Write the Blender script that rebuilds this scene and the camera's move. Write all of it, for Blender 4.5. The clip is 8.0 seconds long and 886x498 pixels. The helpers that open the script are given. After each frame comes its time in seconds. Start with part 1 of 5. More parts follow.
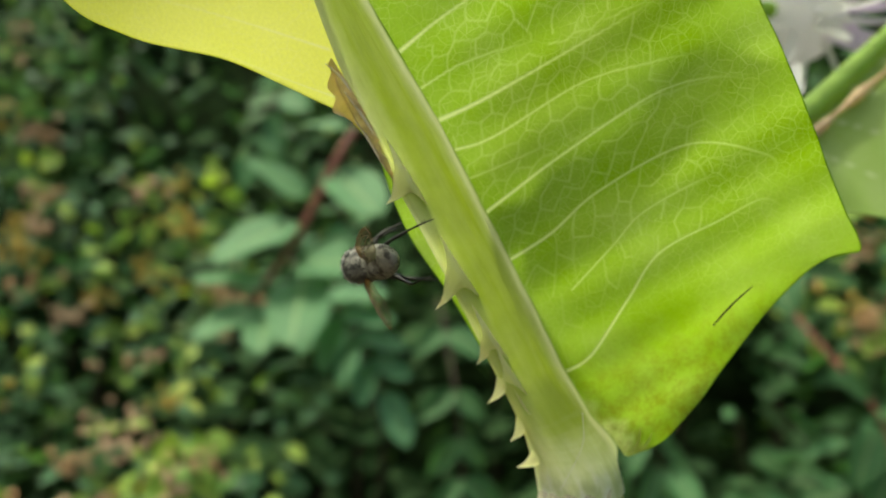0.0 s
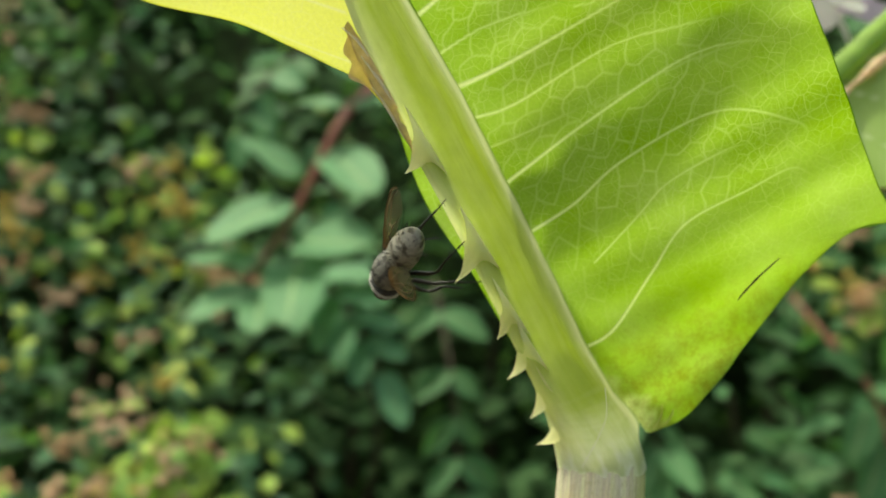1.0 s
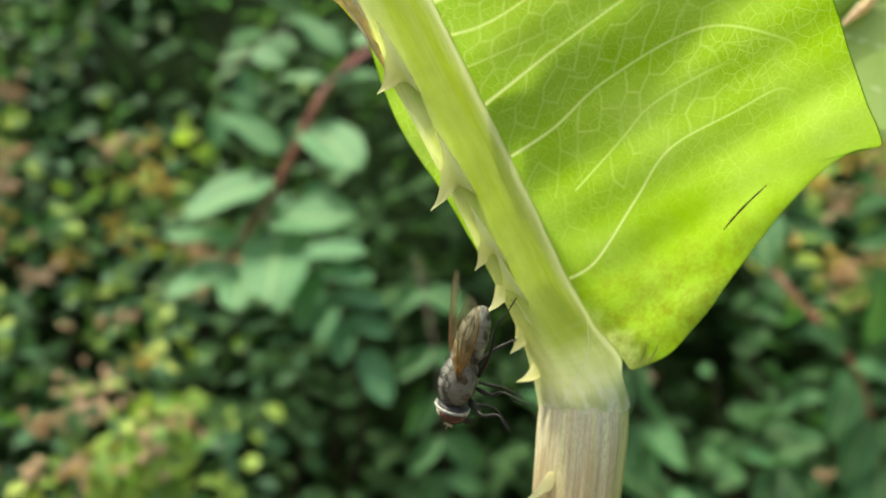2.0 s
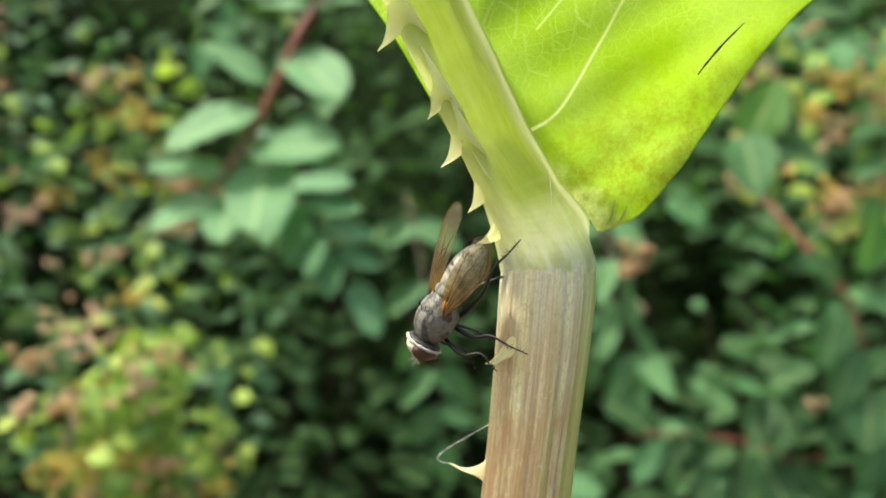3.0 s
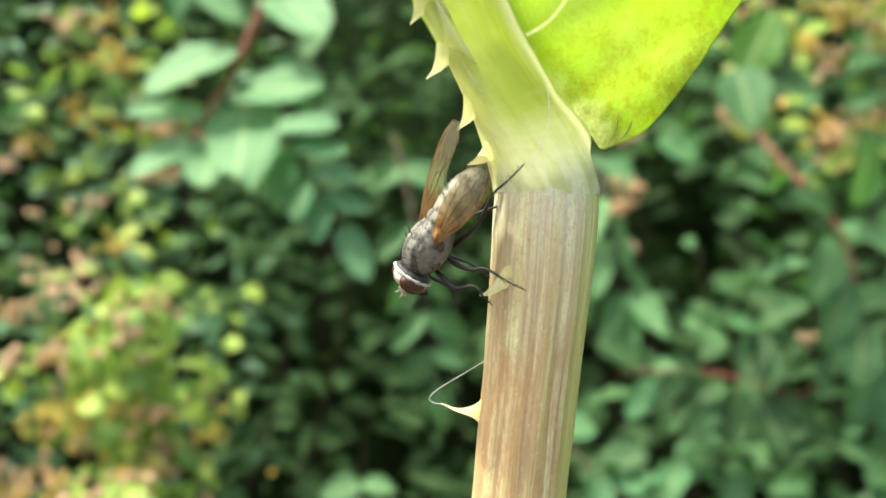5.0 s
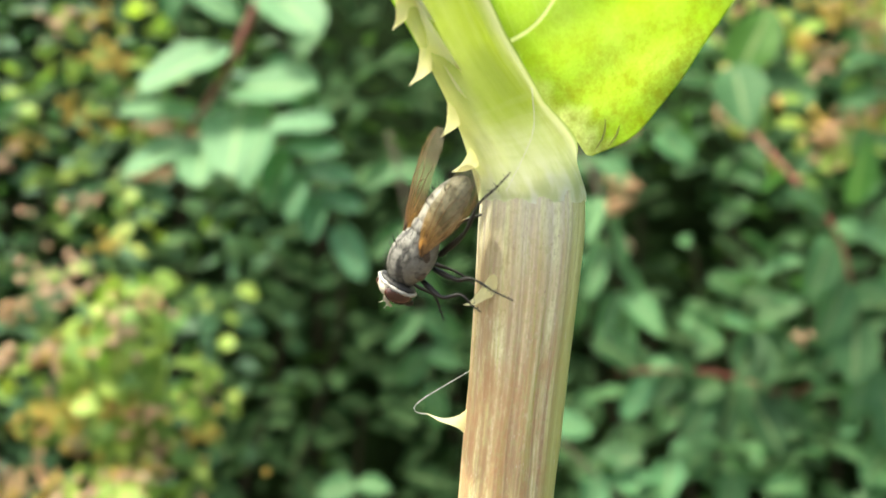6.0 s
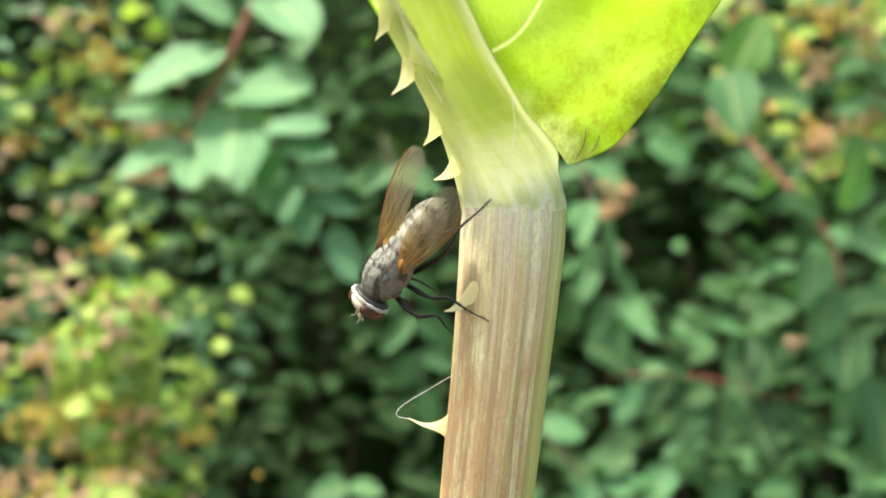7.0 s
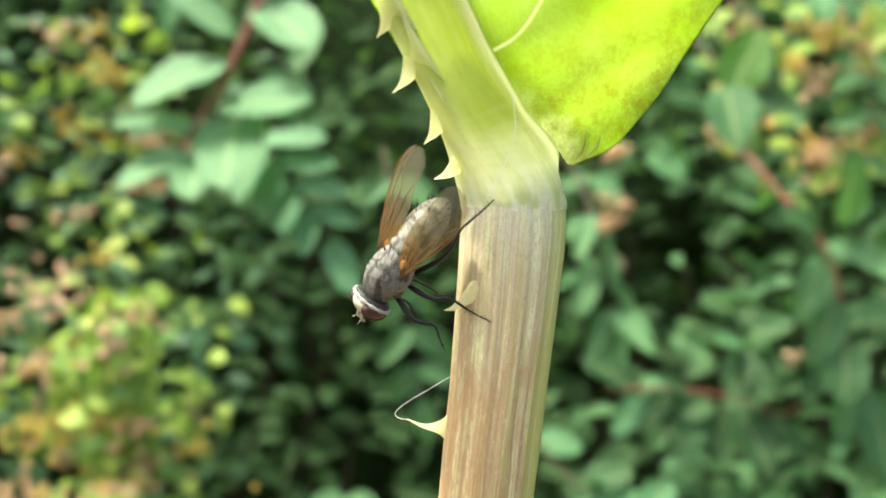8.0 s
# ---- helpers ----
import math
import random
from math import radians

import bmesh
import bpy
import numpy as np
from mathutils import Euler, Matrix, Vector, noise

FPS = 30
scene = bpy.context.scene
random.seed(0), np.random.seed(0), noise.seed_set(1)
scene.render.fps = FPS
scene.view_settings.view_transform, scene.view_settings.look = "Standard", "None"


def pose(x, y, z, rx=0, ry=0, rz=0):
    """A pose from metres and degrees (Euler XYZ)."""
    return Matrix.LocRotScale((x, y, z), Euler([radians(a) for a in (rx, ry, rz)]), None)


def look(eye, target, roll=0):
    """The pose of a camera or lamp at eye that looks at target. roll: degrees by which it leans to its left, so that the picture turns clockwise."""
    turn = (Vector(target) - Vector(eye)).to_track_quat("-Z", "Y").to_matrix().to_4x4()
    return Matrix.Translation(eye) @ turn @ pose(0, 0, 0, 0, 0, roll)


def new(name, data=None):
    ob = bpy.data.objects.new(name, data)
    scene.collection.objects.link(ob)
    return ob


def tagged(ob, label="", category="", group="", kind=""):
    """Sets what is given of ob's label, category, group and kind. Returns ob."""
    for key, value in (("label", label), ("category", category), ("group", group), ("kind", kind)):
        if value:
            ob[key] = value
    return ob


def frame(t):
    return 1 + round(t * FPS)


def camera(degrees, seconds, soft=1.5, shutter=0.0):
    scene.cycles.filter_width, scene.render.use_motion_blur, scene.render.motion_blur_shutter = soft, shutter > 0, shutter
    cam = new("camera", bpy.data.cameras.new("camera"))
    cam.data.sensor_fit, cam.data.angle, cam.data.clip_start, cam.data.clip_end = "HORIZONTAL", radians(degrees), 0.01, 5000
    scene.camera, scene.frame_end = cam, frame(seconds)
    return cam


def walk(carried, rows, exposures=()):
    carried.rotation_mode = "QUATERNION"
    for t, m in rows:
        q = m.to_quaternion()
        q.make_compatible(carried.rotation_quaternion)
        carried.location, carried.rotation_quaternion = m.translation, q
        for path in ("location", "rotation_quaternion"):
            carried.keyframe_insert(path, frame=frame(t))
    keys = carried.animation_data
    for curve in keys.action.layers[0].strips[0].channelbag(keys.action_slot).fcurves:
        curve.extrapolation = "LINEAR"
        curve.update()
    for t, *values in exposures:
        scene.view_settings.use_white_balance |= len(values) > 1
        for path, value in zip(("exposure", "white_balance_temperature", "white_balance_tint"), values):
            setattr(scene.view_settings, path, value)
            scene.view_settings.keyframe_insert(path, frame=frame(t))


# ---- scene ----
FOV = 55
cam = camera(FOV, 8.0, soft=1.7)
cam.data.dof.use_dof = True
cam.data.dof.focus_distance = 0.0485
cam.data.dof.aperture_fstop = 35
PATH = [
    (0.0, pose(-0.00655, -0.06144, 0.00645, 98.41, -1.75, 3.07)),
    (0.5, pose(-0.00774, -0.06073, 0.00610, 97.60, -1.73, 2.77)),
    (1.0, pose(-0.00843, -0.05977, 0.00607, 97.14, -1.52, 2.47)),
    (1.5, pose(-0.00806, -0.05874, 0.00538, 96.77, -1.34, 2.21)),
    (1.7, pose(-0.00824, -0.05820, 0.00445, 96.82, -1.23, 1.68)),
    (2.8, pose(-0.00562, -0.05359, -0.00162, 93.03, -0.98, 1.30)),
    (3.0, pose(-0.00537, -0.05281, -0.00244, 92.71, -0.52, 1.24)),
    (3.5, pose(-0.00551, -0.05143, -0.00356, 91.25, -0.37, 1.05)),
    (4.0, pose(-0.00494, -0.05023, -0.00361, 90.15, 0.20, 0.85)),
    (4.5, pose(-0.00555, -0.04907, -0.00363, 89.38, 0.50, 0.71)),
    (6.0, pose(-0.00467, -0.04747, -0.00288, 88.82, 0.62, 0.39)),
    (6.5, pose(-0.00443, -0.04763, -0.00284, 88.81, 0.40, 0.28)),
    (7.0, pose(-0.00390, -0.04807, -0.00266, 89.02, 0.28, 0.12)),
    (7.5, pose(-0.00370, -0.04800, -0.00294, 89.43, 0.19, 0.07)),
    (8.0, pose(-0.00400, -0.04796, -0.00350, 90.00, 0.00, 0.00)),
]
EXPOSURES = [(0.0, 0.52, 7250, -8), (1.7, 0.97, 7200, -7), (2.8, 1.2, 7050, 0), (3.5, 1.43, 7000, 0), (4.5, 1.66, 7000, 1), (8.0, 1.66, 7000, 1)]
walk(cam, PATH, EXPOSURES)

# ---- world and light ----
SUN_DIR = Vector((-0.40, -0.10, 0.905)).normalized()
world = bpy.data.worlds.new("sky")
scene.world = world
world.use_nodes = True
wn = world.node_tree
sky = wn.nodes.new("ShaderNodeTexSky")
sky.sky_type = "NISHITA"
sky.sun_disc = False
sky.dust_density = 6.0
sky.ozone_density = 0.4
sky.sun_elevation = math.asin(SUN_DIR.z)
sky.sun_rotation = math.atan2(SUN_DIR.x, SUN_DIR.y)
wn.links.new(sky.outputs[0], wn.nodes["Background"].inputs[0])
wn.nodes["Background"].inputs[1].default_value = 0.15
sun_data = bpy.data.lights.new("sun", "SUN")
sun_data.energy = 2.7
sun_data.angle = radians(4.0)
sun_data.color = (1.0, 0.96, 0.88)
sun = new("sun", sun_data)
sun.matrix_world = look(SUN_DIR * 2.0, (0, 0, 0))

# ---- helpers ----
MM = 0.001


def part(name, bm, material, parent=None, label="", kind="", smooth=True):
    """Link a bmesh, in millimetres of its parent's space, as one mesh object."""
    me = bpy.data.meshes.new(name)
    for fc in bm.faces:
        fc.smooth = smooth
    bm.transform(Matrix.Scale(MM, 4))
    bm.to_mesh(me)
    bm.free()
    return link_mesh(name, me, material, parent, label, kind)


def link_mesh(name, me, material, parent=None, label="", kind=""):
    if not me.materials:
        for m in (material if isinstance(material, (list, tuple)) else [material]):
            me.materials.append(m)
    ob = new(name, me)
    ob.parent = parent
    return tagged(ob, label=label, kind=kind)


def empty(name, at=(0, 0, 0)):
    ob = new(name)
    ob.location = Vector(at) * MM
    ob.empty_display_size = 0.005
    return ob


def spline(points, n):
    """n + 1 points along a Catmull-Rom curve through the given ones."""
    p = [Vector(q) for q in points]
    p = [2 * p[0] - p[1]] + p + [2 * p[-1] - p[-2]]
    out, seg = [], len(p) - 3
    for i in range(n + 1):
        u = i / n * seg
        k = min(int(u), seg - 1)
        s = u - k
        a, b, c, d = p[k:k + 4]
        out.append(0.5 * (2 * b + (c - a) * s + (2 * a - 5 * b + 4 * c - d) * s * s + (3 * b - a - 3 * c + d) * s ** 3))
    return out


def sweep(bm, pts, rings, close=True):
    """Skin cross-sections: rings[i](frame axes) gives offsets; both ends closed."""
    pts = [Vector(p) for p in pts]
    side, made = None, []
    for i, p in enumerate(pts):
        d = (pts[min(i + 1, len(pts) - 1)] - pts[max(i - 1, 0)]).normalized()
        if side is None:
            side = d.orthogonal().normalized()
        side = (side - d * side.dot(d)).normalized()
        up = d.cross(side)
        made.append([bm.verts.new(p + side * x + up * y) for x, y in rings(i)])
    n = len(made[0])
    for r, s in zip(made, made[1:]):
        for j in range(n):
            bm.faces.new((r[j], r[(j + 1) % n], s[(j + 1) % n], s[j]))
    if close:
        bm.faces.new(list(reversed(made[0])))
        bm.faces.new(made[-1])
    return made


def tube(bm, pts, radii, seg=8):
    circle = [(math.cos(k * math.tau / seg), math.sin(k * math.tau / seg)) for k in range(seg)]
    return sweep(bm, pts, lambda i: [(x * radii[i], y * radii[i]) for x, y in circle])


def taper(r0, r1, n, power=1.0):
    return [r0 + (r1 - r0) * (i / n) ** power for i in range(n + 1)]


def ball(bm, centre, semi, seg=24, rings=16, turn=None):
    m = Matrix.Translation(centre) @ (turn.to_matrix().to_4x4() if turn else Matrix()) @ Matrix.Diagonal((*semi, 1))
    return bmesh.ops.create_uvsphere(bm, u_segments=seg, v_segments=rings, radius=1, matrix=m)["verts"]


# ---- materials ----
class Nodes:
    """Small wrapper round a material's node tree."""

    def __init__(self, name):
        self.mat = bpy.data.materials.new(name)
        self.mat.use_nodes = True
        self.tree = self.mat.node_tree
        self.bsdf = self.tree.nodes["Principled BSDF"]
        self.out = self.tree.nodes["Material Output"]

    def add(self, kind, **inputs):
        nd = self.tree.nodes.new(kind)
        for key, value in inputs.items():
            self.put(nd, key.replace("_", " "), value)
        return nd

    def put(self, nd, key, value):
        sock = nd.inputs[int(key)] if key.isdigit() else nd.inputs[key]
        if isinstance(value, bpy.types.NodeSocket):
            self.tree.links.new(value, sock)
        else:
            sock.default_value = (*value, 1) if isinstance(value, tuple) and len(value) == 3 and sock.type == "RGBA" else value

    def coord(self, which):
        return self.add("ShaderNodeTexCoord").outputs[which]

    def scaled(self, vec, scale):
        m = self.add("ShaderNodeMapping", Vector=vec)
        m.inputs["Scale"].default_value = scale
        return m.outputs[0]

    def noise(self, vec, scale, detail=3.0, rough=0.55):
        return self.add("ShaderNodeTexNoise", Vector=vec, Scale=scale, Detail=detail, Roughness=rough).outputs[0]

    def ramp(self, fac, stops):
        nd = self.add("ShaderNodeValToRGB", Fac=fac)
        el = nd.color_ramp.elements
        while len(el) < len(stops):
            el.new(0.5)
        for e, (pos, col) in zip(el, stops):
            e.position = pos
            e.color = (*col, 1) if isinstance(col, tuple) else (col, col, col, 1)
        return nd.outputs[0]

    def mix(self, fac, a, b, blend="MIX"):
        nd = self.add("ShaderNodeMixRGB", Fac=fac, Color1=a, Color2=b)
        nd.blend_type = blend
        return nd.outputs[0]

    def math(self, op, a, b=0.0):
        nd = self.add("ShaderNodeMath")
        nd.operation = op
        self.put(nd, "0", a)
        self.put(nd, "1", b)
        return nd.outputs[0]

    def bump(self, height, strength, distance):
        return self.add("ShaderNodeBump", Height=height, Strength=strength, Distance=distance).outputs[0]

    def surface(self, **inputs):
        for key, value in inputs.items():
            self.put(self.bsdf, key.replace("_", " "), value)
        return self

    def translucent(self, colour, amount, normal=None):
        tr = self.add("ShaderNodeBsdfTranslucent", Color=colour)
        if normal:
            self.put(tr, "Normal", normal)
        mx = self.add("ShaderNodeMixShader", Fac=amount)
        self.tree.links.new(self.bsdf.outputs[0], mx.inputs[1])
        self.tree.links.new(tr.outputs[0], mx.inputs[2])
        self.tree.links.new(mx.outputs[0], self.out.inputs[0])
        return self


def blade_material(name, deep, pale, through_deep, through_pale, amount, worn=0.0):
    """Leaf blade: net of fine veins in the leaf's own millimetres, mottled, lit through."""
    n = Nodes(name)
    uv = n.coord("UV")
    warp = n.add("ShaderNodeTexNoise", Vector=uv, Scale=0.5, Detail=2.0).outputs[1]
    bent = n.add("ShaderNodeVectorMath")
    bent.operation = "MULTIPLY_ADD"
    n.put(bent, "0", warp)
    bent.inputs[1].default_value = (1.0, 1.0, 0)
    n.put(bent, "2", uv)

    def net(scale, width):
        v = n.add("ShaderNodeTexVoronoi", Vector=bent.outputs[0], Scale=scale)
        v.feature, v.voronoi_dimensions = "DISTANCE_TO_EDGE", "2D"
        return n.ramp(n.math("MULTIPLY", v.outputs["Distance"], 1.0), [(0.0, 1.0), (width, 0.35), (width * 2.2, 0.0)])

    coarse, fine = net(1.2, 0.03), net(2.6, 0.05)
    veins = n.math("MAXIMUM", n.math("MULTIPLY", coarse, 0.6), n.math("MULTIPLY", fine, 0.28))
    blotch = n.ramp(n.noise(uv, 0.16, 4.0), [(0.32, 0.0), (0.68, 1.0)])
    grain = n.noise(uv, 4.5, 6.0, 0.7)
    low = n.ramp(n.math("MULTIPLY", n.add("ShaderNodeSeparateXYZ", Vector=uv).outputs[0], 0.06), [(0.25, 0.06), (0.85, 1.0)])
    veins = n.math("MULTIPLY", n.math("MULTIPLY", veins, low), n.ramp(n.noise(uv, 0.35, 2.0), [(0.32, 0.15), (0.65, 0.55)]))
    drawn = n.add("ShaderNodeAttribute")
    drawn.attribute_name = "vein"
    veins = n.math("MAXIMUM", veins, drawn.outputs["Fac"])
    base = n.mix(veins, n.mix(blotch, deep, tuple(0.7 * d + 0.3 * p for d, p in zip(deep, pale))), pale)
    lit = n.mix(veins, n.mix(blotch, through_deep, tuple(0.82 * d + 0.18 * p for d, p in zip(through_deep, through_pale))), through_pale)
    lit = n.mix(0.2, lit, n.ramp(grain, [(0.32, 0.5), (0.68, 1.15)]), "MULTIPLY")
    stain = n.math("MULTIPLY", n.ramp(n.noise(uv, 0.8, 6.0, 0.75), [(0.42, 0.0), (0.62, 0.8)]), n.ramp(n.math("MULTIPLY", n.add("ShaderNodeSeparateXYZ", Vector=uv).outputs[0], 0.06), [(0.1, 1.0), (0.45, 0.10)]))
    lit = n.mix(n.math("MULTIPLY", stain, worn), lit, (0.26, 0.29, 0.008))
    height = n.math("ADD", n.math("MULTIPLY", veins, 0.12), n.math("MULTIPLY", grain, 0.3))
    nb = n.bump(height, 0.5, 0.00012)
    n.surface(Base_Color=base, Roughness=0.6, Specular_IOR_Level=0.18, Normal=nb)
    return n.translucent(lit, amount, nb).mat


def rib_material(name):
    """Rib: UV x runs along in millimetres, UV y runs round it from the right foot (0) over the crest (0.65) to the left (1)."""
    n = Nodes(name)
    uv = n.coord("UV")
    sep = n.add("ShaderNodeSeparateXYZ", Vector=uv)
    wob = n.math("MULTIPLY", n.noise(n.scaled(uv, (0.35, 3.0, 1)), 1.0, 3.0), 0.10)
    round_ = n.math("ADD", sep.outputs[1], n.math("SUBTRACT", wob, 0.05))
    across = n.ramp(round_, [(0.0, 0.4), (0.05, 0.8), (0.13, 0.75), (0.20, 0.20), (0.28, 0.02), (0.54, 0.05), (0.68, 0.62), (0.80, 0.95), (0.92, 0.8)])
    streak = n.ramp(n.noise(n.scaled(uv, (0.12, 11.0, 1)), 1.0, 4.0), [(0.35, 0.0), (0.7, 1.0)])
    mott = n.noise(n.scaled(uv, (0.7, 9.0, 1)), 1.0, 4.0, 0.6)
    foot = n.ramp(n.math("ADD", n.math("MULTIPLY", sep.outputs[0], 0.075), n.math("MULTIPLY", n.noise(uv, 1.1, 3.0), 0.3)), [(0.02, 0.9), (0.42, 0.0)])
    pale = n.math("MAXIMUM", n.math("ADD", n.math("MULTIPLY", across, 0.9), n.math("MULTIPLY", streak, 0.15)), n.math("MULTIPLY", foot, 0.8))
    base = n.mix(pale, (0.35, 0.45, 0.09), (0.80, 0.84, 0.46))
    crease = n.ramp(n.noise(n.scaled(uv, (0.35, 16.0, 1)), 1.0, 3.0, 0.6), [(0.42, (0.60, 0.68, 0.34)), (0.52, (0.82, 0.86, 0.66)), (0.62, (0.92, 0.94, 0.86))])
    base = n.mix(foot, base, crease)
    lit = n.mix(foot, n.mix(pale, (0.39, 0.52, 0.02), (0.87, 0.92, 0.50)), (0.88, 0.93, 0.74))
    lit = n.mix(0.35, lit, n.ramp(mott, [(0.3, 0.6), (0.7, 1.15)]), "MULTIPLY")
    spot = n.noise(n.scaled(uv, (1.2, 14.0, 1)), 1.0, 5.0, 0.7)
    lit = n.mix(n.ramp(spot, [(0.64, 0.0), (0.75, 0.4)]), lit, (0.45, 0.40, 0.10))
    # the thin margin is blade tissue
    rim = n.math("MULTIPLY", n.ramp(round_, [(0.0, 0.8), (0.07, 0.0)]), n.math("SUBTRACT", 1.0, n.math("MULTIPLY", foot, 0.5)))
    base = n.mix(rim, base, (0.13, 0.23, 0.02))
    lit = n.mix(rim, lit, (0.31, 0.50, 0.02))
    nb = n.bump(n.noise(n.scaled(uv, (0.4, 18.0, 1)), 1.0, 3.0), 0.3, 0.0003)
    n.surface(Base_Color=base, Roughness=0.5, Specular_IOR_Level=0.25, Normal=nb)
    return n.translucent(lit, n.math("SUBTRACT", 0.62, n.math("MULTIPLY", foot, 0.3)), nb).mat


def stem_material():
    """Ribbed stem: long uneven stripes of olive, cream and rust, scuffed; paler and greener by the leaf."""
    n = Nodes("stem_skin")
    uv = n.coord("UV")
    drift = n.add("ShaderNodeTexNoise", Vector=n.scaled(uv, (0.6, 0.12, 1)), Scale=1.0, Detail=2.0).outputs[1]
    bent = n.add("ShaderNodeVectorMath")
    bent.operation = "MULTIPLY_ADD"
    n.put(bent, "0", drift)
    bent.inputs[1].default_value = (0.5, 0.0, 0)
    n.put(bent, "2", uv)
    warped = bent.outputs[0]
    stripe = n.noise(n.scaled(warped, (1.5, 0.03, 1)), 1.0, 3.0)
    thin = n.noise(n.scaled(warped, (5.5, 0.07, 1)), 1.0, 4.0)
    low = n.ramp(stripe, [(0.30, (0.42, 0.42, 0.12)), (0.40, (0.50, 0.34, 0.18)), (0.48, (0.38, 0.27, 0.16)), (0.56, (0.58, 0.52, 0.25)), (0.63, (0.76, 0.72, 0.46)), (0.75, (0.58, 0.57, 0.22))])
    high = n.ramp(stripe, [(0.30, (0.50, 0.56, 0.18)), (0.42, (0.70, 0.72, 0.48)), (0.50, (0.58, 0.54, 0.44)), (0.58, (0.76, 0.77, 0.56)), (0.72, (0.74, 0.77, 0.42))])
    sep = n.add("ShaderNodeSeparateXYZ", Vector=uv)
    along = n.math("ADD", sep.outputs[1], n.math("MULTIPLY", n.noise(n.scaled(uv, (1.5, 0.15, 1)), 1.0, 3.0), 7.0))
    fade = n.ramp(n.math("MULTIPLY", along, 0.06), [(0.25, 0.0), (0.85, 1.0)])
    col = n.mix(fade, high, low)
    col = n.mix(n.ramp(thin, [(0.52, 0.0), (0.66, 0.6)]), col, (0.84, 0.78, 0.54))
    col = n.mix(n.ramp(thin, [(0.30, 0.6), (0.44, 0.0)]), col, (0.30, 0.18, 0.10))
    scuff = n.noise(n.scaled(uv, (1.6, 0.7, 1)), 1.3, 6.0, 0.75)
    col = n.mix(n.ramp(scuff, [(0.56, 0.0), (0.70, 0.6)]), col, (0.76, 0.70, 0.52))
    patch = n.noise(n.scaled(uv, (0.9, 0.28, 1)), 1.0, 5.0, 0.65)
    col = n.mix(n.math("MULTIPLY", n.ramp(patch, [(0.45, 0.0), (0.60, 0.7)]), fade), col, (0.46, 0.27, 0.14))
    speck = n.noise(n.scaled(uv, (3.0, 1.0, 1)), 2.0, 4.0, 0.8)
    col = n.mix(n.ramp(speck, [(0.58, 0.0), (0.68, 0.65)]), col, (0.27, 0.17, 0.13))
    mott = n.noise(n.scaled(uv, (2.2, 0.8, 1)), 2.4, 5.0, 0.75)
    col = n.mix(n.ramp(mott, [(0.48, 0.0), (0.62, 0.65)]), col, (0.44, 0.43, 0.20))
    lilac = n.ramp(n.math("MULTIPLY", along, 0.06), [(0.0, 0.75), (0.42, 0.0)])
    col = n.mix(n.math("MULTIPLY", lilac, n.ramp(n.noise(n.scaled(uv, (4.0, 1.1, 1)), 2.0, 4.0, 0.7), [(0.48, 0.0), (0.60, 0.8)])), col, (0.50, 0.44, 0.42))
    # green band down the right side, its sunlit look put into the colour
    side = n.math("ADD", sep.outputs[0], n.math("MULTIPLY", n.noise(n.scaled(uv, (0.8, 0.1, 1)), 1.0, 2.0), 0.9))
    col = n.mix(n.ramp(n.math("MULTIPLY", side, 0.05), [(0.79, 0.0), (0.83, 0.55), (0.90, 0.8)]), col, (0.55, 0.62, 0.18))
    rust = n.math("MULTIPLY", n.ramp(n.math("MULTIPLY", side, 0.05), [(0.50, 0.0), (0.56, 0.8), (0.64, 0.55), (0.72, 0.0)]), n.math("MULTIPLY", fade, n.ramp(n.noise(n.scaled(uv, (1.8, 0.5, 1)), 1.0, 5.0, 0.7), [(0.40, 0.0), (0.58, 1.0)])))
    col = n.mix(rust, col, (0.40, 0.22, 0.12))
    pale = n.ramp(n.noise(n.scaled(uv, (2.6, 0.8, 1)), 1.4, 6.0, 0.8), [(0.60, 0.0), (0.68, 0.7)])
    col = n.mix(pale, col, (0.84, 0.77, 0.66))
    nb = n.bump(n.math("ADD", thin, n.math("MULTIPLY", scuff, 0.8)), 0.45, 0.0002)
    n.surface(Base_Color=col, Roughness=0.5, Specular_IOR_Level=0.3, Normal=nb)
    return n.mat


def plain(name, colour, rough=0.5, vary=0.25, scale=900.0, spec=0.4, through_colour=None, amount=0.4, bump=0.2):
    """Mottled one-hue surface in object space."""
    n = Nodes(name)
    oc = n.coord("Object")
    g = n.noise(oc, scale, 4.0)
    g2 = n.noise(oc, scale * 0.2, 2.0)
    dark = tuple(c * (1 - vary) for c in colour)
    light = tuple(min(1, c * (1 + vary)) for c in colour)
    col = n.mix(n.ramp(g, [(0.3, 0.0), (0.7, 1.0)]), dark, light)
    col = n.mix(n.ramp(g2, [(0.35, 0.0), (0.7, 0.4)]), col, light)
    nb = n.bump(g, bump, 0.3 / scale)
    n.surface(Base_Color=col, Roughness=rough, Specular_IOR_Level=spec, Normal=nb)
    if through_colour:
        n.translucent(through_colour, amount, nb)
    return n.mat


